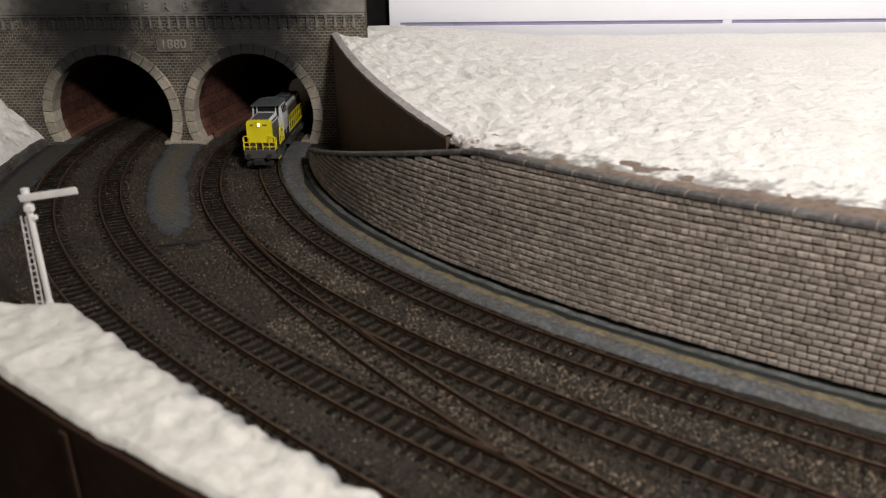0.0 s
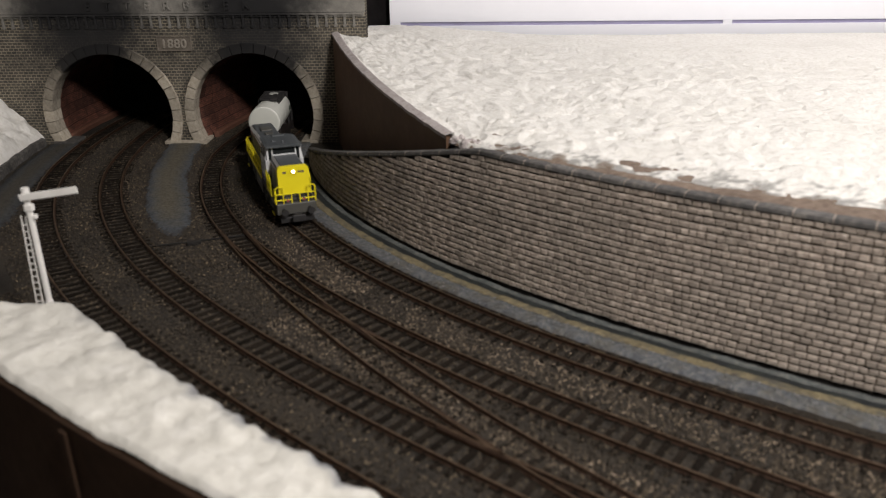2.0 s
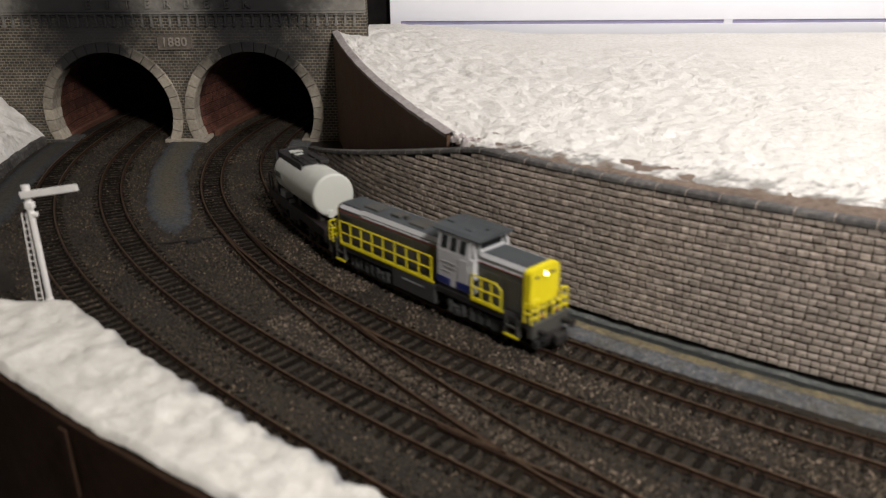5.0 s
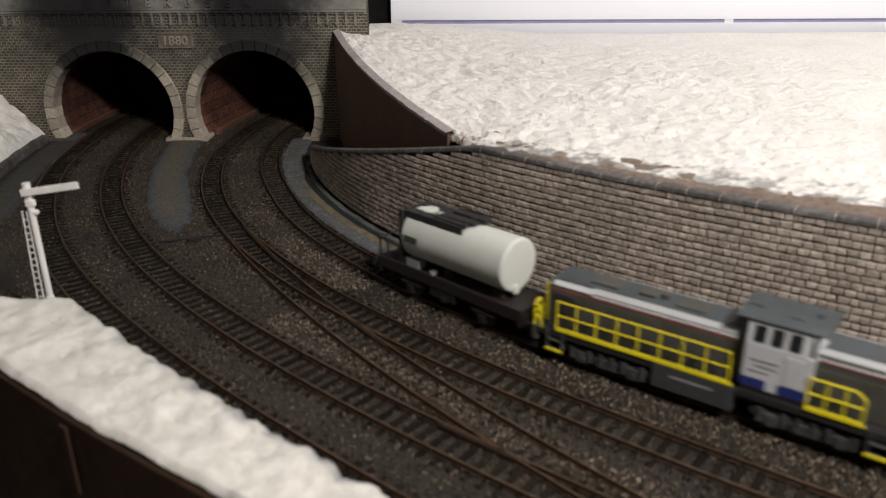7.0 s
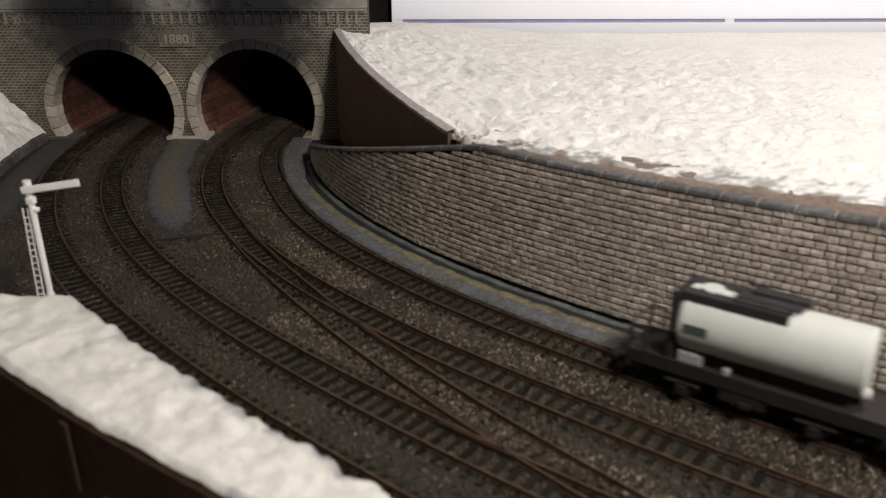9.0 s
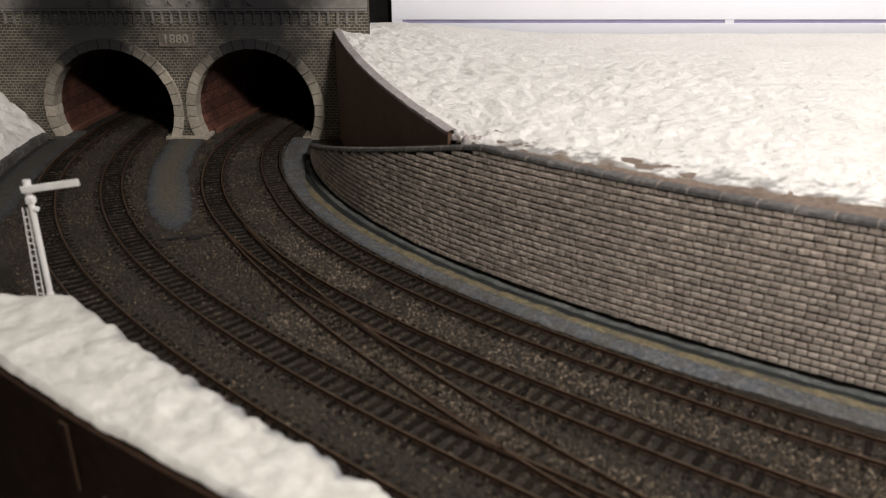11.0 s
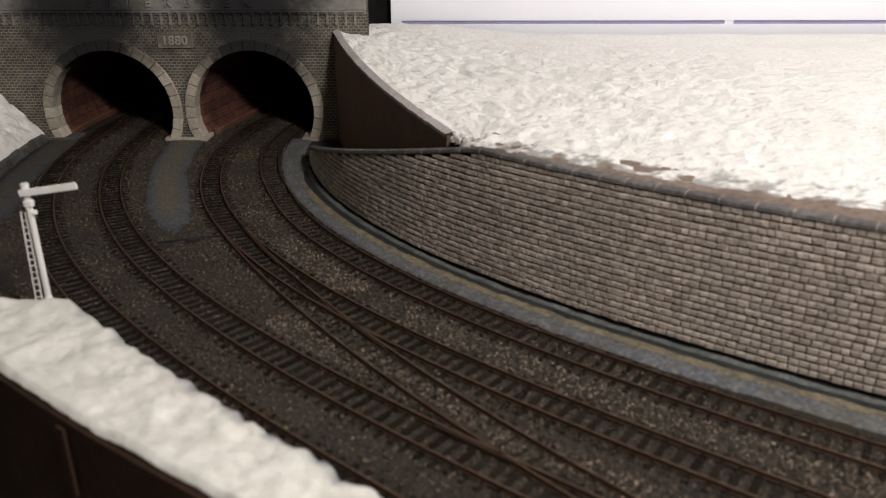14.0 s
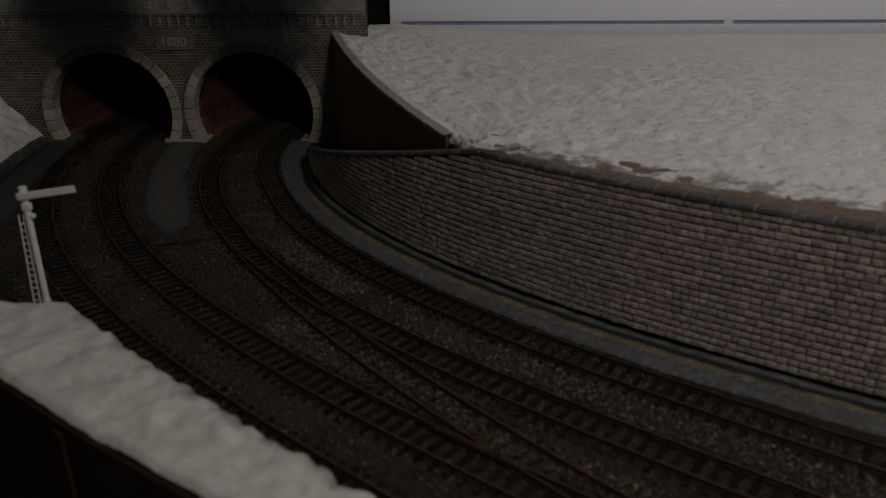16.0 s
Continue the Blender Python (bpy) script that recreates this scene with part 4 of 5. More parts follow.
def near_bank():
    """Plaster-topped bank on a brown board between the near track and the layout's edge."""
    def far_edge(th):
        return max(R_4(th) + 0.0205, 0.545 / -math.sin(radians(th)))

    def near_edge(th):
        return R_4(th) + 0.0725 - 0.0019 * (min(th, 236) - 220.7)

    verts, faces, wash = [], [], []
    n, rows = 220, 44
    for i in range(n + 1):
        th = 214.8 + 37 * i / n
        a, b = at(far_edge(th), th).xy, at(near_edge(th), th).xy
        a = a + Vector((0.0035 * noise.noise(Vector((i * 0.24, 0, 0))) + 0.002 * noise.noise(Vector((i * 0.7, 0, 0))), 0.0035 * noise.noise(Vector((i * 0.24, 7, 0)))))
        for j in range(rows + 1):
            v = j / rows
            p = a.lerp(b, v)
            z = 0.033 + 0.0016 * noise.noise(Vector((p.x, p.y, 0)) * 50) + 0.0011 * noise.noise(Vector((p.x, p.y, 0)) * 140) + 0.0005 * noise.noise(Vector((p.x, p.y, 0)) * 330)
            z -= 0.010 * (1 - smooth(0.0, 0.16, v)) ** 2
            if j == 0:
                z = -0.004
            elif j == rows:
                z -= 0.003
                p = p + (b - a).normalized() * 0.0012
            verts.append(Vector((p.x, p.y, z)))
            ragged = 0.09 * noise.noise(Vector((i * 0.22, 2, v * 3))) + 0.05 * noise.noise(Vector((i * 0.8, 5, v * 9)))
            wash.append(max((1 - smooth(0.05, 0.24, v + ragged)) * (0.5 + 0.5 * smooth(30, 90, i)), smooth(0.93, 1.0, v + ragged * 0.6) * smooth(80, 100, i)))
    for i in range(n):
        for j in range(rows):
            k = i * (rows + 1) + j
            faces.append((k, k + 1, k + rows + 2, k + rows + 1))
    bank = empty("plaster_bank", "white plaster bank on a dark brown board at the layout's edge", "bank", kind="structure")
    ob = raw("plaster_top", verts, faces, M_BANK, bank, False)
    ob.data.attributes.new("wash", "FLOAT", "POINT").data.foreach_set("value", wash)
    verts, faces = [], []
    for i in range(n + 1):
        th = 214.8 + 37 * i / n
        b = at(near_edge(th), th).xy
        o = Vector((-0.5, -0.86)) * 0.003
        verts += [(b.x, b.y, 0.0285), (b.x + o.x, b.y + o.y, 0.028), (b.x + o.x, b.y + o.y, -0.6), (b.x, b.y, -0.6)]
    for i in range(n):
        for j in range(4):
            k = (j + 1) % 4
            faces.append((i * 4 + j, i * 4 + k, i * 4 + 4 + k, i * 4 + 4 + j))
    raw("edge_board", verts, faces, M_BROWN, bank)
    # Thin strip added to the board to stand for a dark upright streak.
    bm = boxes((-2.6, 2.6, -0.7, 0.7, -6, 26), bevel=0.3)
    ob = part("batten", bm, M_BROWN, bank, "upright strip standing for a dark streak")
    ob.matrix_basis = pose(-0.1495, 0.2540, 0, 0, 0, -36)


near_bank()


def backdrop():
    b = empty("backdrop", "white boards standing behind the hill with a slot painted in shade purple", "backdrop", kind="structure")
    part("upper_board", boxes((-63, 1500, 985, 995, 109.6, 420), bevel=0.3), M_WHITE, b)
    part("lower_board", boxes((-90, 1500, 985, 995, 40, 105.2), bevel=0.3), M_WHITE, b)
    # Purple board closes the gap; the gap's shade is put into its colour.
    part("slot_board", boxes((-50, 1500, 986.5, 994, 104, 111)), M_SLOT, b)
    part("tab", boxes((349, 360, 985, 995, 105.2, 109.6)), M_WHITE, b)
    part("corner_tab", boxes((-63, -50, 985, 995, 105.2, 109.6)), M_WHITE, b)
    # Dark panel added behind the portal to keep the gap beside the boards dark.
    part("dark_panel", boxes((-700, -64, 1002, 1008, -4, 420)), M_DARK, b)


backdrop()


def room():
    part_walls = (("wall_north", (-1600, 1900, 1900, 2000, -900, 1600)), ("wall_south", (-1600, 1900, -1700, -1600, -900, 1600)),
                  ("wall_east", (1900, 2000, -1700, 2000, -900, 1600)), ("wall_west", (-1700, -1600, -1700, 2000, -900, 1600)),
                  ("floor", (-1700, 2000, -1700, 2000, -1000, -900)), ("ceiling", (-1700, 2000, -1700, 2000, 1600, 1700)))
    for name, b in part_walls:
        tagged(part(name, boxes(b), M_ROOM), "plain dim room surface around the layout", "wall" if "wall" in name else name, kind="structure")


room()


# ---- signal ----
def semaphore():
    s = empty("semaphore_signal", "unpainted white plastic semaphore signal with a raised arm", "signal")
    s.matrix_basis = pose(-0.2205, 0.390, 0, 0, 0, 0)
    bm = bmesh.new()
    rod(bm, (0, 0, -4), (0, 0, 18), 2.2, 12)
    rod(bm, (0, 0, 18), (0, 0, 82), 1.7, 12)
    rod(bm, (0, 0, 81), (0, 0, 84), 2.1, 12)
    part("post", bm, M_SIGNAL, s)
    bm = boxes((-2.5, 29.5, -1.6, -0.7, -2.0, 2.0), bevel=0.5)
    arm = part("arm", bm, M_SIGNAL, s)
    arm.matrix_basis = pose(0, -0.0016, 0.0795, 0, -8, 0)
    bm = boxes((-2.0, 2.6, -1.9, 1.9, 71, 75), (0.5, 3.6, -1.4, 1.4, 66.5, 69), bevel=0.7)
    part("lamp_box", bm, M_SIGNAL, s)
    bm = bmesh.new()
    for x in (-8.6, -4.6):
        rod(bm, (x, 1, -4), (x * 0.62 - 0.4, 1, 68), 0.45, 6)
    ladder = part("ladder", bm, M_SIGNAL, s)
    for i in range(17):
        z = 2 + i * 3.8
        k = 1 - 0.38 * z / 68
        bm = bmesh.new()
        rod(bm, (-8.6 * k - 0.3, 1, z), (-4.6 * k - 0.3, 1, z), 0.35, 6)
        part("rung", bm, M_SIGNAL, ladder)


semaphore()


# ---- rolling stock ----
def wheelset(parent, x, r, gauge=7.6):
    bm = bmesh.new()
    for s in (-1, 1):
        rod(bm, (0, s * gauge - 1.2, 0), (0, s * gauge + 1.2, 0), r, 20)
        rod(bm, (0, s * gauge - s * 1.6, 0), (0, s * gauge - s * 1.2, 0), r + 0.7, 20)
        for a in range(0, 360, 60):
            rod(bm, (1.6 * math.cos(radians(a)), s * (gauge + 1.2), 1.6 * math.sin(radians(a))), (r * 0.8 * math.cos(radians(a)), s * (gauge + 1.5), r * 0.8 * math.sin(radians(a))), 0.4, 6)
    rod(bm, (0, -10, 0), (0, 10, 0), 1.0, 8)
    ob = part("wheelset", bm, M_STEEL, parent)
    ob.matrix_basis = pose(x / 1000, 0, r / 1000)
    return ob


def bogie(loco, x):
    bm = bmesh.new()
    for s in (-1, 1):
        y = s * 12.6
        box(bm, -23, 23, y - 1, y + 1, 6.6, 10.4, bevel=0.5)
        for ax in (-14, 14):
            box(bm, ax - 3.2, ax + 3.2, y - 2.0, y + 2.0, 3.2, 9.4, bevel=0.7)
            rod(bm, (ax, y, 5.6), (ax, y + s * 2.6, 5.6), 2.1, 14)
            for dx in (-5, 5):
                rod(bm, (ax + dx, y + s * 1.0, 4.6), (ax + dx, y + s * 1.0, 11.5), 1.5, 10)
        box(bm, -6, 6, y - 1.8, y + 1.8, 3.4, 9, bevel=0.7)
        rod(bm, (-3, y + s * 1.2, 4.4), (-3, y + s * 1.2, 11.8), 1.2, 10)
        rod(bm, (3, y + s * 1.2, 4.4), (3, y + s * 1.2, 11.8), 1.2, 10)
        rod(bm, (-22, y, 4.0), (22, y, 4.0), 0.5, 6)
    box(bm, -4, 4, -10, 10, 6, 9)
    b = part("bogie", bm, M_BOGIE, loco)
    b.matrix_basis = pose(x / 1000, 0, 0)
    return b, [wheelset(b, ax, 5.4) for ax in (-14, 14)]


def prism(outline, y0, y1, inset=0.0):
    """Outline of (x, z) in millimetres drawn across from y0 to y1."""
    bm = bmesh.new()
    a = [bm.verts.new((x / 1000, y0 / 1000, z / 1000)) for x, z in outline]
    b = [bm.verts.new((x / 1000, y1 / 1000, z / 1000)) for x, z in outline]
    n = len(outline)
    bm.faces.new(a)
    bm.faces.new(b[::-1])
    for i in range(n):
        bm.faces.new((a[(i + 1) % n], a[i], b[i], b[(i + 1) % n]))
    bmesh.ops.recalc_face_normals(bm, faces=bm.faces)
    return bm


def across(outline, x0, x1):
    """Outline of (y, z) in millimetres drawn along from x0 to x1."""
    bm = bmesh.new()
    a = [bm.verts.new((x0 / 1000, y / 1000, z / 1000)) for y, z in outline]
    b = [bm.verts.new((x1 / 1000, y / 1000, z / 1000)) for y, z in outline]
    n = len(outline)
    bm.faces.new(a)
    bm.faces.new(b[::-1])
    for i in range(n):
        bm.faces.new((a[(i + 1) % n], a[i], b[i], b[(i + 1) % n]))
    bmesh.ops.recalc_face_normals(bm, faces=bm.faces)
    return bm


def buffers(parent, x, sign):
    for y in (-10, 10):
        bm = bmesh.new()
        rod(bm, (x, y, 12.2), (x + sign * 4, y, 12.2), 1.6, 12)
        rod(bm, (x + sign * 4, y, 12.2), (x + sign * 6, y, 12.2), 0.9, 10)
        rod(bm, (x + sign * 6, y, 12.2), (x + sign * 6.8, y, 12.2), 2.7, 16)
        part("buffer", bm, M_BLACK, parent)
    bm = bmesh.new()
    box(bm, min(x - sign * 2, x + sign * 7), max(x - sign * 2, x + sign * 7), -3, 3, 5, 9.5, bevel=0.6)
    box(bm, min(x + sign * 6, x + sign * 8), max(x + sign * 6, x + sign * 8), -5, 5, 4.5, 10, bevel=0.6)
    part("coupler", bm, M_BLACK, parent)


def railing(name, loco, posts, rails, r=0.42):
    bm = bmesh.new()
    rod(bm, *rails[0], r, 6)
    top = part(name, bm, M_YELLOW, loco)
    for kind, rods in (("rail", rails[1:]), ("post", posts)):
        for a, b in rods:
            bm = bmesh.new()
            rod(bm, a, b, r, 6)
            part(kind, bm, M_YELLOW, top)
    return top


def shunter():
    loco = empty("diesel_locomotive", "grey and yellow centre-cab diesel locomotive model with lit headlight", "locomotive")
    bm = boxes((-83, 83, -15.5, 15.5, 13.6, 17.6), (-80, 80, -9, 9, 8, 13.8), bevel=0.5)
    part("frame", bm, M_BLACK, loco)
    part("fuel_tank", boxes((-22, 15, -15.9, 15.9, 4.5, 17.4), bevel=0.7), M_DEEP, loco, "dark grey fuel tank between the bogies")
    for y in (-15.95, 15.95):
        part("tank_marking", boxes((-13, 6, y - 0.15, y + 0.15, 12.2, 13.2)), M_BARGREY, loco)
    for x0, x1 in ((-72, 14), (43.5, 66)):
        for y in (-15.7, 15.7):
            part("walkway_edge", boxes((x0, x1, y - 0.4, y + 0.4, 17.6, 18.9), bevel=0.2), M_YELLOW, loco, "yellow walkway edge")
    # rear hood
    hood = part("rear_hood", across([(-11, 17.5), (11, 17.5), (11, 40.4), (9.4, 42.6), (-9.4, 42.6), (-11, 40.4)], -79, 15), M_GREY, loco)
    part("hood_roof", across([(-9.3, 42.65), (9.3, 42.65), (8.6, 43.6), (-8.6, 43.6)], -78, 14), M_ROOF, hood)
    for s in (-1, 1):
        q = [(s * 11.2, 40.6), (s * 9.5, 42.8), (s * 9.2, 42.3), (s * 10.8, 40.2)]
        part("edge_stripe", across(q, -77, -56), M_LIGHT, hood, "thin light grey edge stripe")
        q = [(s * 11.35, 39.6), (s * 9.2, 43.5), (s * 8.8, 43.0), (s * 10.8, 39.2)]
        part("edge_panel", across(q, -56, 13), M_LIGHT, hood, "light grey edge panel")
        part("red_line", boxes((-78, 13, s * 11.05 - 0.12, s * 11.05 + 0.12, 38.2, 38.8)), M_RED, hood, "thin red line")
        for x in (-70, -56, -42, -28, -14, 0):
            part("hood_door", boxes((x - 6.2, x + 6.2, s * 11.1 - 0.22, s * 11.1 + 0.22, 19, 37.2), bevel=0.15), M_GREY, hood)
        part("grille", boxes(*[(-76 + i * 1.3, -75.4 + i * 1.3, s * 11.2 - 0.3, s * 11.2 + 0.3, 24, 36) for i in range(9)]), M_BLACK, hood)
    bm = boxes((-60, -46, -5, 5, 43.5, 44.8), (-36, -28, -3.5, 3.5, 43.5, 45.2), (-18, -4, -5.5, 5.5, 43.5, 44.6), bevel=0.5)
    rod(bm, (-24, 0, 43), (-24, 0, 46.2), 1.8, 14)
    part("roof_vents", bm, M_GREY, hood)
    # cab
    cab = part("cab", across([(-15.4, 20.3), (15.4, 20.3), (15.4, 41), (13.4, 51.7), (-13.4, 51.7), (-15.4, 41)], 17.0, 41.5), M_LIGHT, loco, "light grey cab with a blue band")
    part("cab_roof", across([(-14.3, 51.6), (14.3, 51.6), (14.5, 52.3), (11.5, 53.4), (5, 54.0), (-5, 54.0), (-11.5, 53.4), (-14.5, 52.3)], 11.5, 47.6), M_ROOF, cab, "dark grey overhanging roof")
    part("cab_base", boxes((17, 41.5, -15.2, 15.2, 17.4, 20.4), bevel=0.3), M_BLACK, cab)
    part("roof_hatches", boxes((14, 20, -5, 5, 53.6, 54.9), (31, 36, -8, -4, 53.2, 54.4), (40, 42, -1, 1, 53.6, 55.4), bevel=0.4), M_ROOF, cab)
    for s in (-1, 1):
        part("blue_band", boxes((16.9, 27.2, s * 15.5 - 0.15, s * 15.5 + 0.15, 20.6, 25.0), (32.0, 43.9, s * 15.5 - 0.15, s * 15.5 + 0.15, 20.6, 25.0)), M_BLUE, cab, "dark blue band broken by a light plate")
        part("cab_door", boxes((33.5, 40.8, s * 15.5 - 0.2, s * 15.5 + 0.2, 25.4, 39.2), bevel=0.15), M_LIGHT, cab)
        part("number_bars", boxes((20, 31, s * 15.5 - 0.12, s * 15.5 + 0.12, 33.6, 34.6), (22, 31, s * 15.5 - 0.12, s * 15.5 + 0.12, 31.0, 32.0), (19, 28, s * 15.5 - 0.12, s * 15.5 + 0.12, 28.4, 29.0)), M_BARGREY, cab)
        tilt = Matrix.Translation((0, s * 0.01462, 0.0459)) @ Matrix.Rotation(s * 0.184, 4, "X")
        for a, b in ((19.5, 24.5), (26.5, 31.5), (33.5, 38.5)):
            bm = bmesh.new()
            box(bm, a, b, -0.25, 0.25, -3.6, 4.0, bevel=0.2, m=tilt)
            part("side_window", bm, M_GLASS, cab)
    # front windscreen: dark panes between light pillars, leaning slightly
    screen = part("front_screen", prism([(41.0, 51.4), (42.6, 51.4), (44.2, 40.6), (41.0, 40.6)], -13.4, 13.4), M_GLASS, cab, "dark windscreen")
    for y in (-13.2, -9.4, 9.4, 13.2):
        wide = 0.8 if abs(y) > 12 else 0.55
        part("screen_pillar", prism([(42.2, 51.7), (43.0, 51.7), (44.8, 40.2), (43.8, 40.2)], y - wide, y + wide), M_LIGHT, screen)
    part("screen_lintel", boxes((42.0, 43.6, -13.6, 13.6, 50.9, 51.7), bevel=0.2), M_LIGHT, screen)
    part("screen_sill", boxes((42.4, 45.6, -9.6, 9.6, 44.4, 45.5), bevel=0.3), M_LIGHT, screen)
    for y0, y1 in ((-15.3, -11.2), (11.2, 15.3)):
        part("cab_front", boxes((41.4, 44.0, y0, y1, 20.4, 40.8), bevel=0.3), M_LIGHT, cab)
    for y in (-13.4, 13.4):
        bm = bmesh.new()
        rod(bm, (43.8, y, 27.5), (45.2, y, 27.5), 1.7, 12)
        part("work_lamp", bm, M_BLACK, cab)
    for x, w in ((16.9, -1),):
        part("windscreen", prism_x(x, w), M_GLASS, cab)
        bm = boxes((x - 0.5, x + 0.5, -13.6, -12.4, 39, 51.5), (x - 0.5, x + 0.5, 12.4, 13.6, 39, 51.5), (x - 0.5, x + 0.5, -13.2, 13.2, 50.7, 51.5), bevel=0.2)
        part("pillars", bm, M_LIGHT, cab)
    # front hood and nose
    front = part("front_hood", across([(-11.3, 17.5), (11.3, 17.5), (11.3, 41.2), (9.2, 44.2), (-9.2, 44.2), (-11.3, 41.2)], 41.3, 78.8), M_GREY, loco)
    part("hood_top_panel", across([(-9.0, 44.25), (9.0, 44.25), (8.4, 44.9), (-8.4, 44.9)], 45.0, 76.4), M_ROOF, front, "dark grey top panel")
    for s in (-1, 1):
        q = [(s * 11.6, 40.4), (s * 9.0, 44.9), (s * 8.7, 44.4), (s * 11.1, 40.1)]
        part("top_edge", across(q, 44.2, 76.4), M_LIGHT, front, "light grey top edge")
        part("red_line", boxes((44.2, 76.4, s * 11.4 - 0.12, s * 11.4 + 0.12, 39.5, 40.1)), M_RED, front, "thin red line")
        part("hood_door", boxes((45, 60, s * 11.35 - 0.2, s * 11.35 + 0.2, 19, 36), (64, 76, s * 11.35 - 0.2, s * 11.35 + 0.2, 19, 36), bevel=0.15), M_GREY, front)
    bm = boxes((76.4, 81.0, -12.0, 12.0, 23.5, 44.8), bevel=0.0)
    vert = [e for e in bm.edges if abs(e.verts[0].co.z - e.verts[1].co.z) < 1e-6 and abs(e.verts[0].co.x - e.verts[1].co.x) > 1e-4 and e.verts[0].co.z > 0.03]
    bmesh.ops.bevel(bm, geom=vert, offset=0.0028, segments=4, affect="EDGES", profile=0.5)
    nose = part("nose", bm, M_YELLOW, loco, "bright yellow nose plate")
    bm = bmesh.new()
    rod(bm, (80.9, 0, 40.8), (81.25, 0, 40.8), 1.25, 18)
    part("headlight", bm, M_HEADLIGHT, nose, "lit white headlight")
    bm = bmesh.new()
    for a in range(0, 360, 20):
        u, v = radians(a), radians(a + 20)
        rod(bm, (81.5, 1.75 * math.cos(u), 40.8 + 1.75 * math.sin(u)), (81.5, 1.75 * math.cos(v), 40.8 + 1.75 * math.sin(v)), 0.45, 6)
    part("lamp_rim", bm, M_YELLOW, nose)
    part("number_bars", boxes((81.0, 81.2, 3.4, 8.2, 39.6, 41.2), (81.0, 81.2, -8.2, -5.4, 39.6, 41.2)), M_BAR, nose)
    for y in (-6.2, 6.2):
        part("tail_lamp", boxes((83.0, 84.6, y - 1.9, y + 1.9, 17.4, 21.4), bevel=0.4), M_GREY, loco)
        bm = bmesh.new()
        rod(bm, (84.5, y, 19.4), (85.0, y, 19.4), 1.1, 12)
        part("lamp_lens", bm, M_RED, loco, "red tail lamp lens")
    part("rear_plate", boxes((-81, -78.8, -10.6, 10.6, 19.2, 40), bevel=0.5), M_YELLOW, loco, "yellow rear plate")
    # headstocks, steps
    for s in (-1, 1):
        x0, x1 = sorted((s * 82.5, s * 86))
        part("headstock", boxes((x0, x1, -15.2, 15.2, 8.5, 17.2), bevel=0.6), M_GREY, loco)
        x0, x1 = sorted((s * 84, s * 87.5))
        part("snow_guard", boxes((x0, x1, -13, 13, 2.4, 6.6), bevel=0.5), M_BLACK, loco)
        buffers(loco, s * 86, s)
        for y in (-1, 1):
            a, b = sorted((s * 68, s * 77))
            y0, y1 = sorted((y * 12.5, y * 16.2))
            part("steps", boxes((a, b, y0, y1, 6.2, 7.0), (a, b, y0, y1, 11.4, 12.2), (a, a + 0.8, y0, y1, 6.2, 17), (b - 0.8, b, y0, y1, 6.2, 17)), M_GREY, loco)
            part("step_edge", boxes((a - 0.2, b + 0.2, y * 16.3 - 0.3, y * 16.3 + 0.3, 5.8, 7.2)), M_YELLOW, loco, "yellow step edge")
    # handrails
    for y in (-15.6, 15.6):
        xs = [-72 + 10.5 * i for i in range(9)]
        railing("side_railing", loco, [((x, y, 17.5), (x, y, 33.5)) for x in xs], [((-72, y, z), (12, y, z)) for z in (19.5, 26.4, 34.0)], 0.45)
        railing("front_side_railing", loco, [((x, y, 17.5), (x, y, 32 if x < 63 else 30)) for x in (43.5, 50.5, 57.5, 64.5)], [((43.5, y, 33), (61, y, 33)), ((61, y, 33), (64.5, y, 30)), ((43.5, y, 26), (64.5, y, 26)), ((43.5, y, 19.5), (64.5, y, 19.5))], 0.5)
    for s in (-1, 1):
        x = s * 84.5
        for y in (-1, 1):
            railing("end_railing", loco, [((x, y * 15.2, 17), (x, y * 15.2, 29)), ((x, y * 9.5, 17), (x, y * 9.5, 30)), ((x, y * 3.2, 17), (x, y * 3.2, 24.5))],
                    [((x, y * 15.2, 29), (x, y * 13.5, 30.4)), ((x, y * 13.5, 30.4), (x, y * 9.5, 30.4)), ((x, y * 15.2, 24.5), (x, y * 0.5, 24.5)), ((x, y * 15.2, 20), (x, y * 3.2, 20)),
                     ((x, y * 15.2, 29), (x - s * 4, y * 15.6, 28)), ((x - s * 4, y * 15.6, 28), (x - s * 4, y * 15.6, 17)), ((x, y * 15.2, 23), (x - s * 4, y * 15.6, 23))], 0.5)
    for ob in loco.children_recursive:
        ob.data.transform(Matrix.Diagonal((1.03, 1, 1, 1)))
    sets = [bogie(loco, 46), bogie(loco, -46)]
    return loco, sets


def prism_x(x, w):
    """A windscreen pane, slightly raked, across the cab's end."""
    bm = bmesh.new()
    lo, hi = 44.6, 50.9
    pts = [(-13.6, 40.0), (-10.8, 40.0), (-10.8, lo), (10.8, lo), (10.8, 40.0), (13.6, 40.0), (12.4, hi), (-12.4, hi)]
    a = [bm.verts.new(((x + w * 0.15) / 1000, y / 1000, z / 1000)) for y, z in pts]
    b = [bm.verts.new(((x - w * 0.4) / 1000, y / 1000, z / 1000)) for y, z in pts]
    bm.faces.new(a)
    bm.faces.new(b[::-1])
    for i in range(8):
        bm.faces.new((a[(i + 1) % 8], a[i], b[i], b[(i + 1) % 8]))
    bmesh.ops.recalc_face_normals(bm, faces=bm.faces)
    return bm


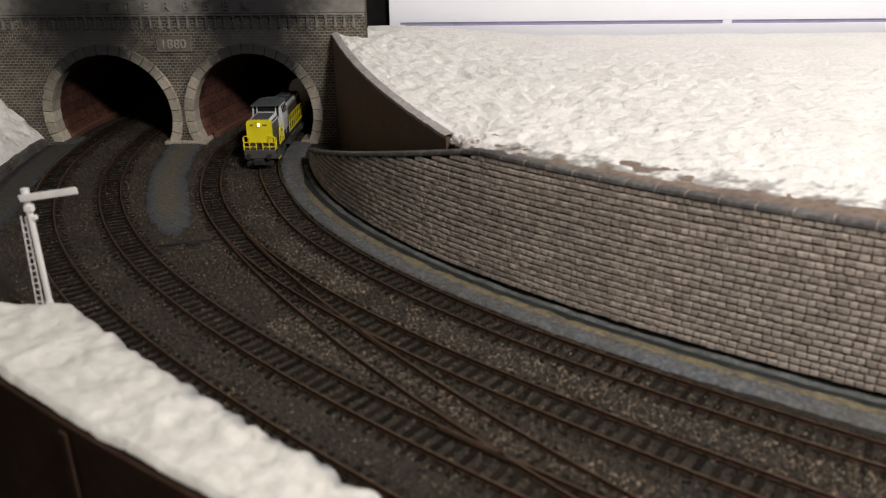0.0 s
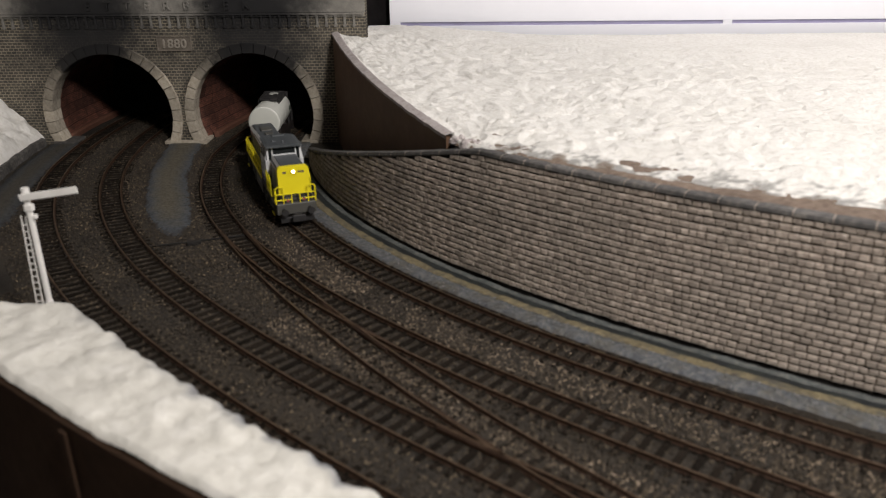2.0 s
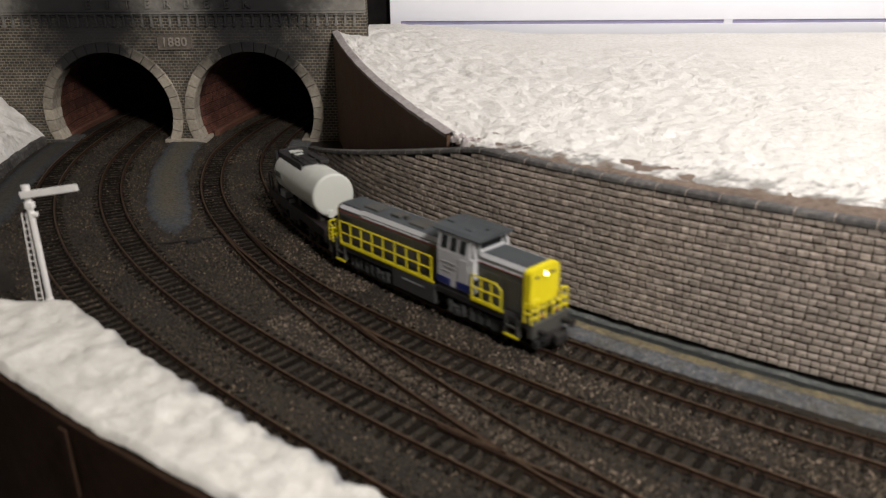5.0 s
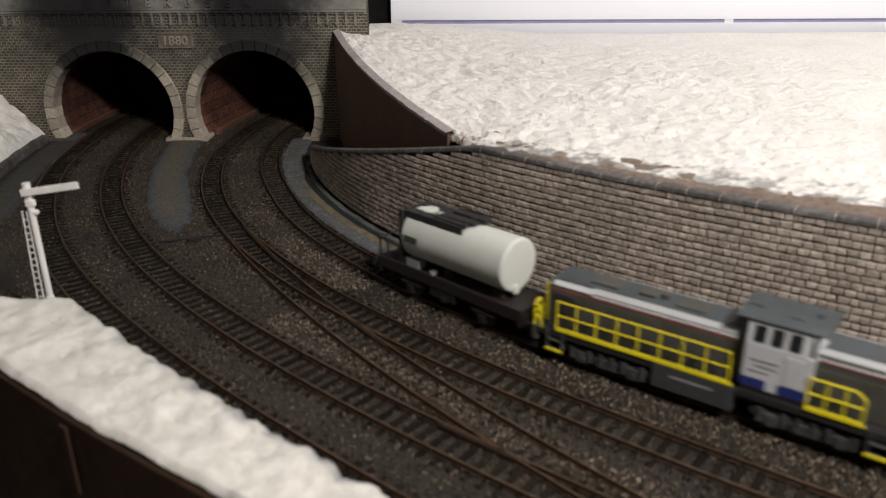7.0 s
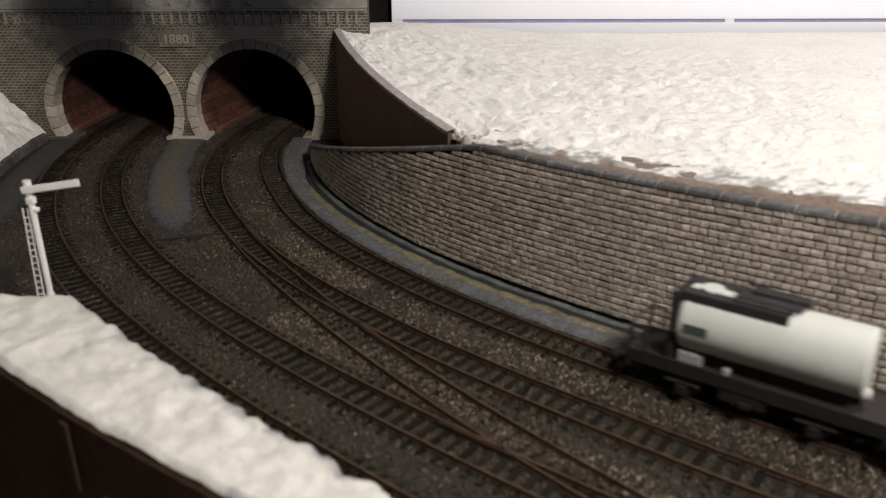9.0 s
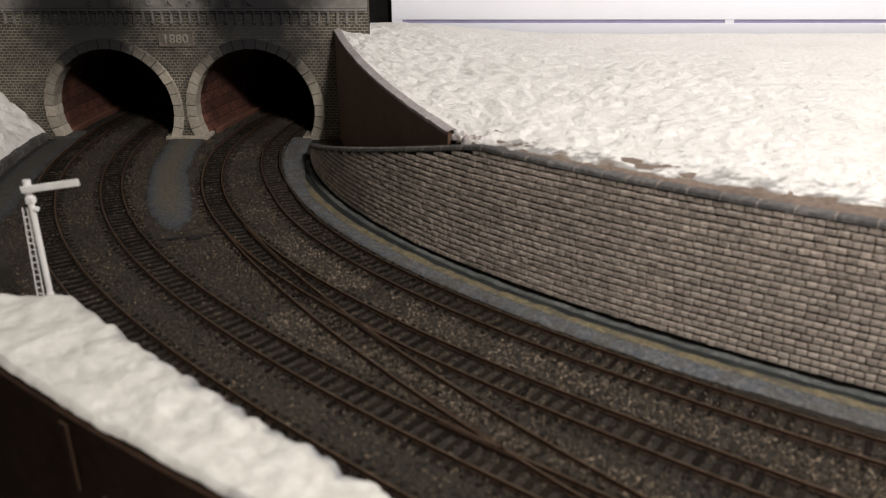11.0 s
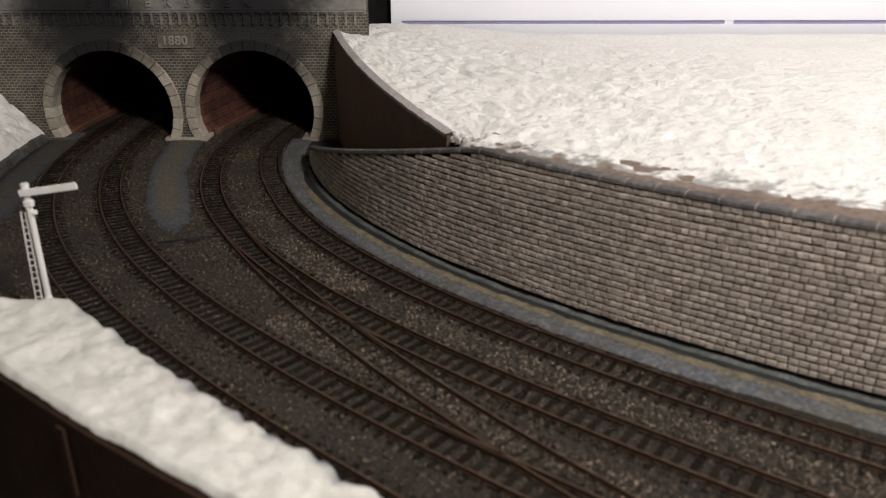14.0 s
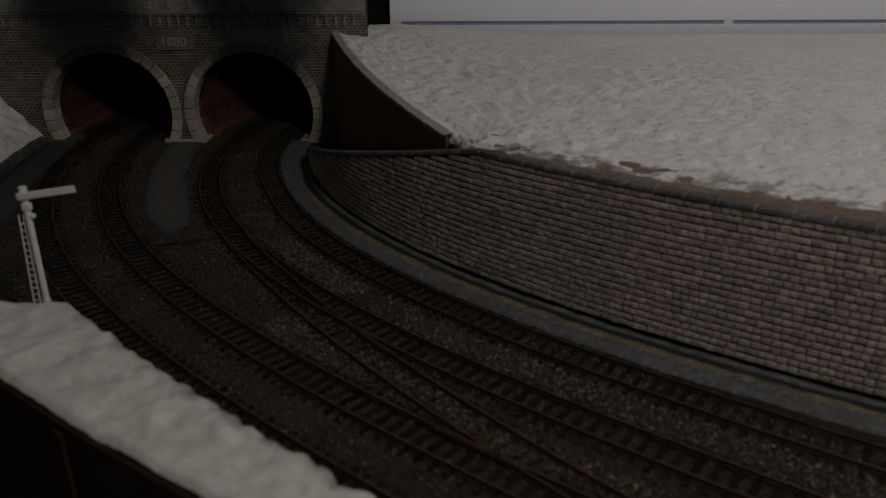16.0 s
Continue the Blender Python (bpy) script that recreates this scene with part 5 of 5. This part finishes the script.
def tank_wagon():
    w = empty("tank_wagon", "pale grey tank wagon model on a dark brown underframe", "wagon")
    bm = bmesh.new()
    rad, zc, x0, x1 = 15.5, 38.4, -33, 43
    caps = [(1.5, 0.0), (1.35, 8), (1.1, 13), (1.0, 14.2), (0.75, 14.9), (0.3, 15.35), (-0.2, rad), (-0.8, rad)]
    prof = [(x0 - d, r) for d, r in caps] + [(x1 + d, r) for d, r in reversed(caps)]
    n = 40
    rings = []
    for x, r in prof:
        if r == 0:
            rings.append([bm.verts.new((x / 1000, 0, zc / 1000))])
        else:
            rings.append([bm.verts.new((x / 1000, r * math.cos(2 * math.pi * i / n) / 1000, (zc + r * math.sin(2 * math.pi * i / n)) / 1000)) for i in range(n)])
    for a, b in zip(rings, rings[1:]):
        for i in range(n):
            k = (i + 1) % n
            if len(a) == 1:
                bm.faces.new((a[0], b[i], b[k]))
            elif len(b) == 1:
                bm.faces.new((a[k], a[i], b[0]))
            else:
                bm.faces.new((a[i], b[i], b[k], a[k]))
    bmesh.ops.recalc_face_normals(bm, faces=bm.faces)
    for fc in bm.faces:
        fc.smooth = True
    tank = part("tank", bm, M_TANK, w, "pale grey cylindrical tank")
    part("weld_band", rings_bm((-16, 6, 27), rad + 0.12, zc), M_TANK, tank)
    bm = bmesh.new()
    rod(bm, (43, -3, 25.5), (46.0, -3, 25.5), 2.4, 14)
    rod(bm, (43, -3, 25.5), (45, -3, 25.5), 3.0, 14)
    part("drain_flange", bm, M_TANK, tank)
    bm = bmesh.new()
    rod(bm, (-24, 0, zc + 12), (-24, 0, zc + 15.6), 4.6, 20)
    rod(bm, (-24, 0, zc + 15.6), (-24, 0, zc + 16.4), 5.2, 20)
    part("manhole_dome", bm, M_TANK, tank)
    # walkway with scalloped side plates
    way = part("walkway", boxes((-35, 10, -9.6, -3.8, 53.4, 54.2), (-35, 10, 3.8, 9.6, 53.4, 54.2), (-13, 12, -8.4, 8.4, 54.0, 55.0), (-36, -34.6, -9.4, 9.4, 53.6, 55.0), bevel=0.2), M_BLACK, w, "black top walkway")
    for s in (-1, 1):
        out = [(-36, 54.2), (11, 54.2), (11, 48.6)]
        for i in range(24):
            u = 11 - 2 * i
            out.append((u, 50.4 - 2.0 * abs(math.sin(u * 0.30))))
        out.append((-36, 48.8))
        y0, y1 = sorted((s * 9.6, s * 10.5))
        part("side_plate", prism(out, y0, y1), M_BLACK, way)
    bm = bmesh.new()
    for x in (-12, 0, 11):
        for y in (-8, 8):
            rod(bm, (x, y, 54), (x, y, 57), 0.35, 6)
    for y in (-8, 8):
        rod(bm, (-12, y, 57), (11, y, 57), 0.35, 6)
    for x in (-12, 11):
        rod(bm, (x, -8, 57), (x, 8, 57), 0.35, 6)
    part("walkway_rail", bm, M_BLACK, way)
    part("filling_platform", boxes((-8, 17, 2.5, 9.5, 54.2, 56.8), (-6, 15, -4, 2, 54.6, 55.6), bevel=0.4), M_BLACK, way)
    bm = bmesh.new()
    for y in (-7, -2.5):
        rod(bm, (-40, y, 15), (-37.4, y, 54), 0.5, 6)
    ladder = part("ladder", bm, M_BLACK, w)
    for i in range(9):
        bm = bmesh.new()
        rod(bm, (-39.8 + i * 0.28, -7, 18 + i * 4.1), (-39.8 + i * 0.28, -2.5, 18 + i * 4.1), 0.4, 6)
        part("rung", bm, M_BLACK, ladder)
    for y in (-11.5, 11.5):
        part("end_stanchion", boxes((-38.4, -35.6, y - 1.1, y + 1.1, 19, 54), bevel=0.2), M_BLACK, w)
    for s in (-1, 1):
        part("data_plate", boxes((-31, -20, s * 15.35 - 0.4, s * 15.35 + 0.4, 37.0, 41.0)), M_GREENPLATE, tank, "dark green data plate")
    # underframe
    for a in (-1, 1):
        part("solebar", boxes((-54.5, 54.5, a * 12.6 - 1, a * 12.6 + 1, 13.0, 20.0), bevel=0.35), M_BROWNBLACK, w)
        part("headstock", boxes((a * 55.75 - 1.25, a * 55.75 + 1.25, -13.6, 13.6, 9.8, 20.0), bevel=0.35), M_BROWNBLACK, w)
    part("deck", boxes((-54.5, 54.5, -11.6, 11.6, 17.6, 19.7), bevel=0.35), M_BROWNBLACK, w)
    for x in (-36, 0, 36):
        part("saddle", prism([(x - 4, 19), (x + 4, 19), (x + 2.4, 28), (x - 2.4, 28)], -9, 9), M_BROWNBLACK, w)
    for s in (-1, 1):
        for x in (-29, 29):
            part("axle_guard", boxes((x - 7, x + 7, s * 11.6 - 0.6, s * 11.6 + 0.6, 6.5, 14), (x - 2.6, x + 2.6, s * 12 - 1.8, s * 12 + 1.8, 3.2, 8), (x - 8.5, x + 8.5, s * 12.4 - 0.7, s * 12.4 + 0.7, 8.3, 9.6), bevel=0.4), M_BROWNBLACK, w)
        part("brake_gear", boxes((-12, 8, s * 12.6 - 0.6, s * 12.6 + 0.6, 7, 14), (-3, 2, s * 13 - 1.2, s * 13 + 1.2, 6, 9), bevel=0.4), M_BROWNBLACK, w)
        buffers(w, s * 57, s)
    rails = [((-56, -12.6, 32), (-56, 12.6, 32))]
    for y in (-12.6, 12.6):
        rails.append(((-55.4, y, 32), (-49, y, 32)))
        for x in (-56, -49):
            bm = bmesh.new()
            rod(bm, (x, y, 19), (x, y, 32), 0.8, 6)
            part("platform_post", bm, M_BLACK, w)
    for a, b in rails:
        bm = bmesh.new()
        rod(bm, a, b, 0.6, 6)
        part("platform_rail", bm, M_BLACK, w)
    part("brake_cabinet", boxes((-33, -22, -12.4, -6, 19.6, 25), (-12, -9, -13.2, -9, 19.6, 22.5), bevel=0.5), M_BARGREY, w, "light grey valve box on the deck")
    return w, [wheelset(w, x, 5.3) for x in (-29, 29)]


def rings_bm(xs, r, zc):
    bm = bmesh.new()
    for x in xs:
        rod(bm, (x - 0.35, 0, zc), (x + 0.35, 0, zc), r, 40)
    return bm


LOCO, BOGIES = shunter()
WAGON, AXLES = tank_wagon()

# arc length along the first track, zero at 215 degrees
TH = [155 + 0.05 * i for i in range(3300)]
PTS = [at(R_1(t), t) for t in TH]
LEN = [0.0]
for a_, b_ in zip(PTS, PTS[1:]):
    LEN.append(LEN[-1] + (b_ - a_).length)
ZERO = LEN[1200]
LEN = [v - ZERO for v in LEN]


def on_track(s):
    th = float(np.interp(s, LEN, TH))
    return at(R_1(th), th)


def riding(s, half):
    """The pose of a vehicle whose two trucks stand half a pivot distance before and behind s."""
    p, q = on_track(s - half), on_track(s + half)
    d = q - p
    return Matrix.Translation((p + q) / 2) @ Matrix.Rotation(math.atan2(d.y, d.x), 4, "Z")


SPEED = 0.0865


def loco_s(t):
    return -0.342 + SPEED * t


def motions():
    times = [i * 0.2 for i in range(81)]
    walk(LOCO, [(t, riding(loco_s(t), 0.046)) for t in times])
    walk(WAGON, [(t, riding(loco_s(t) - 0.1525, 0.029)) for t in times])
    for (b, sets), x in zip(BOGIES, (0.046, -0.046)):
        rows = []
        for t in times:
            body = riding(loco_s(t), 0.046)
            own = riding(loco_s(t) + x, 0.014)
            turn = own.to_euler().z - body.to_euler().z
            rows.append((t, Matrix.Translation((x, 0, 0)) @ Matrix.Rotation(turn, 4, "Z")))
        walk(b, rows)
    fast = [i / 15 for i in range(241)]
    for ws, x, r in [(s, x, 0.0054) for _, sets in BOGIES for s, x in zip(sets, (-0.014, 0.014))] + [(s, x, 0.0053) for s, x in zip(AXLES, (-0.029, 0.029))]:
        walk(ws, [(t, Matrix.Translation((x, 0, r)) @ Matrix.Rotation(SPEED * t / r, 4, "Y")) for t in fast])


motions()
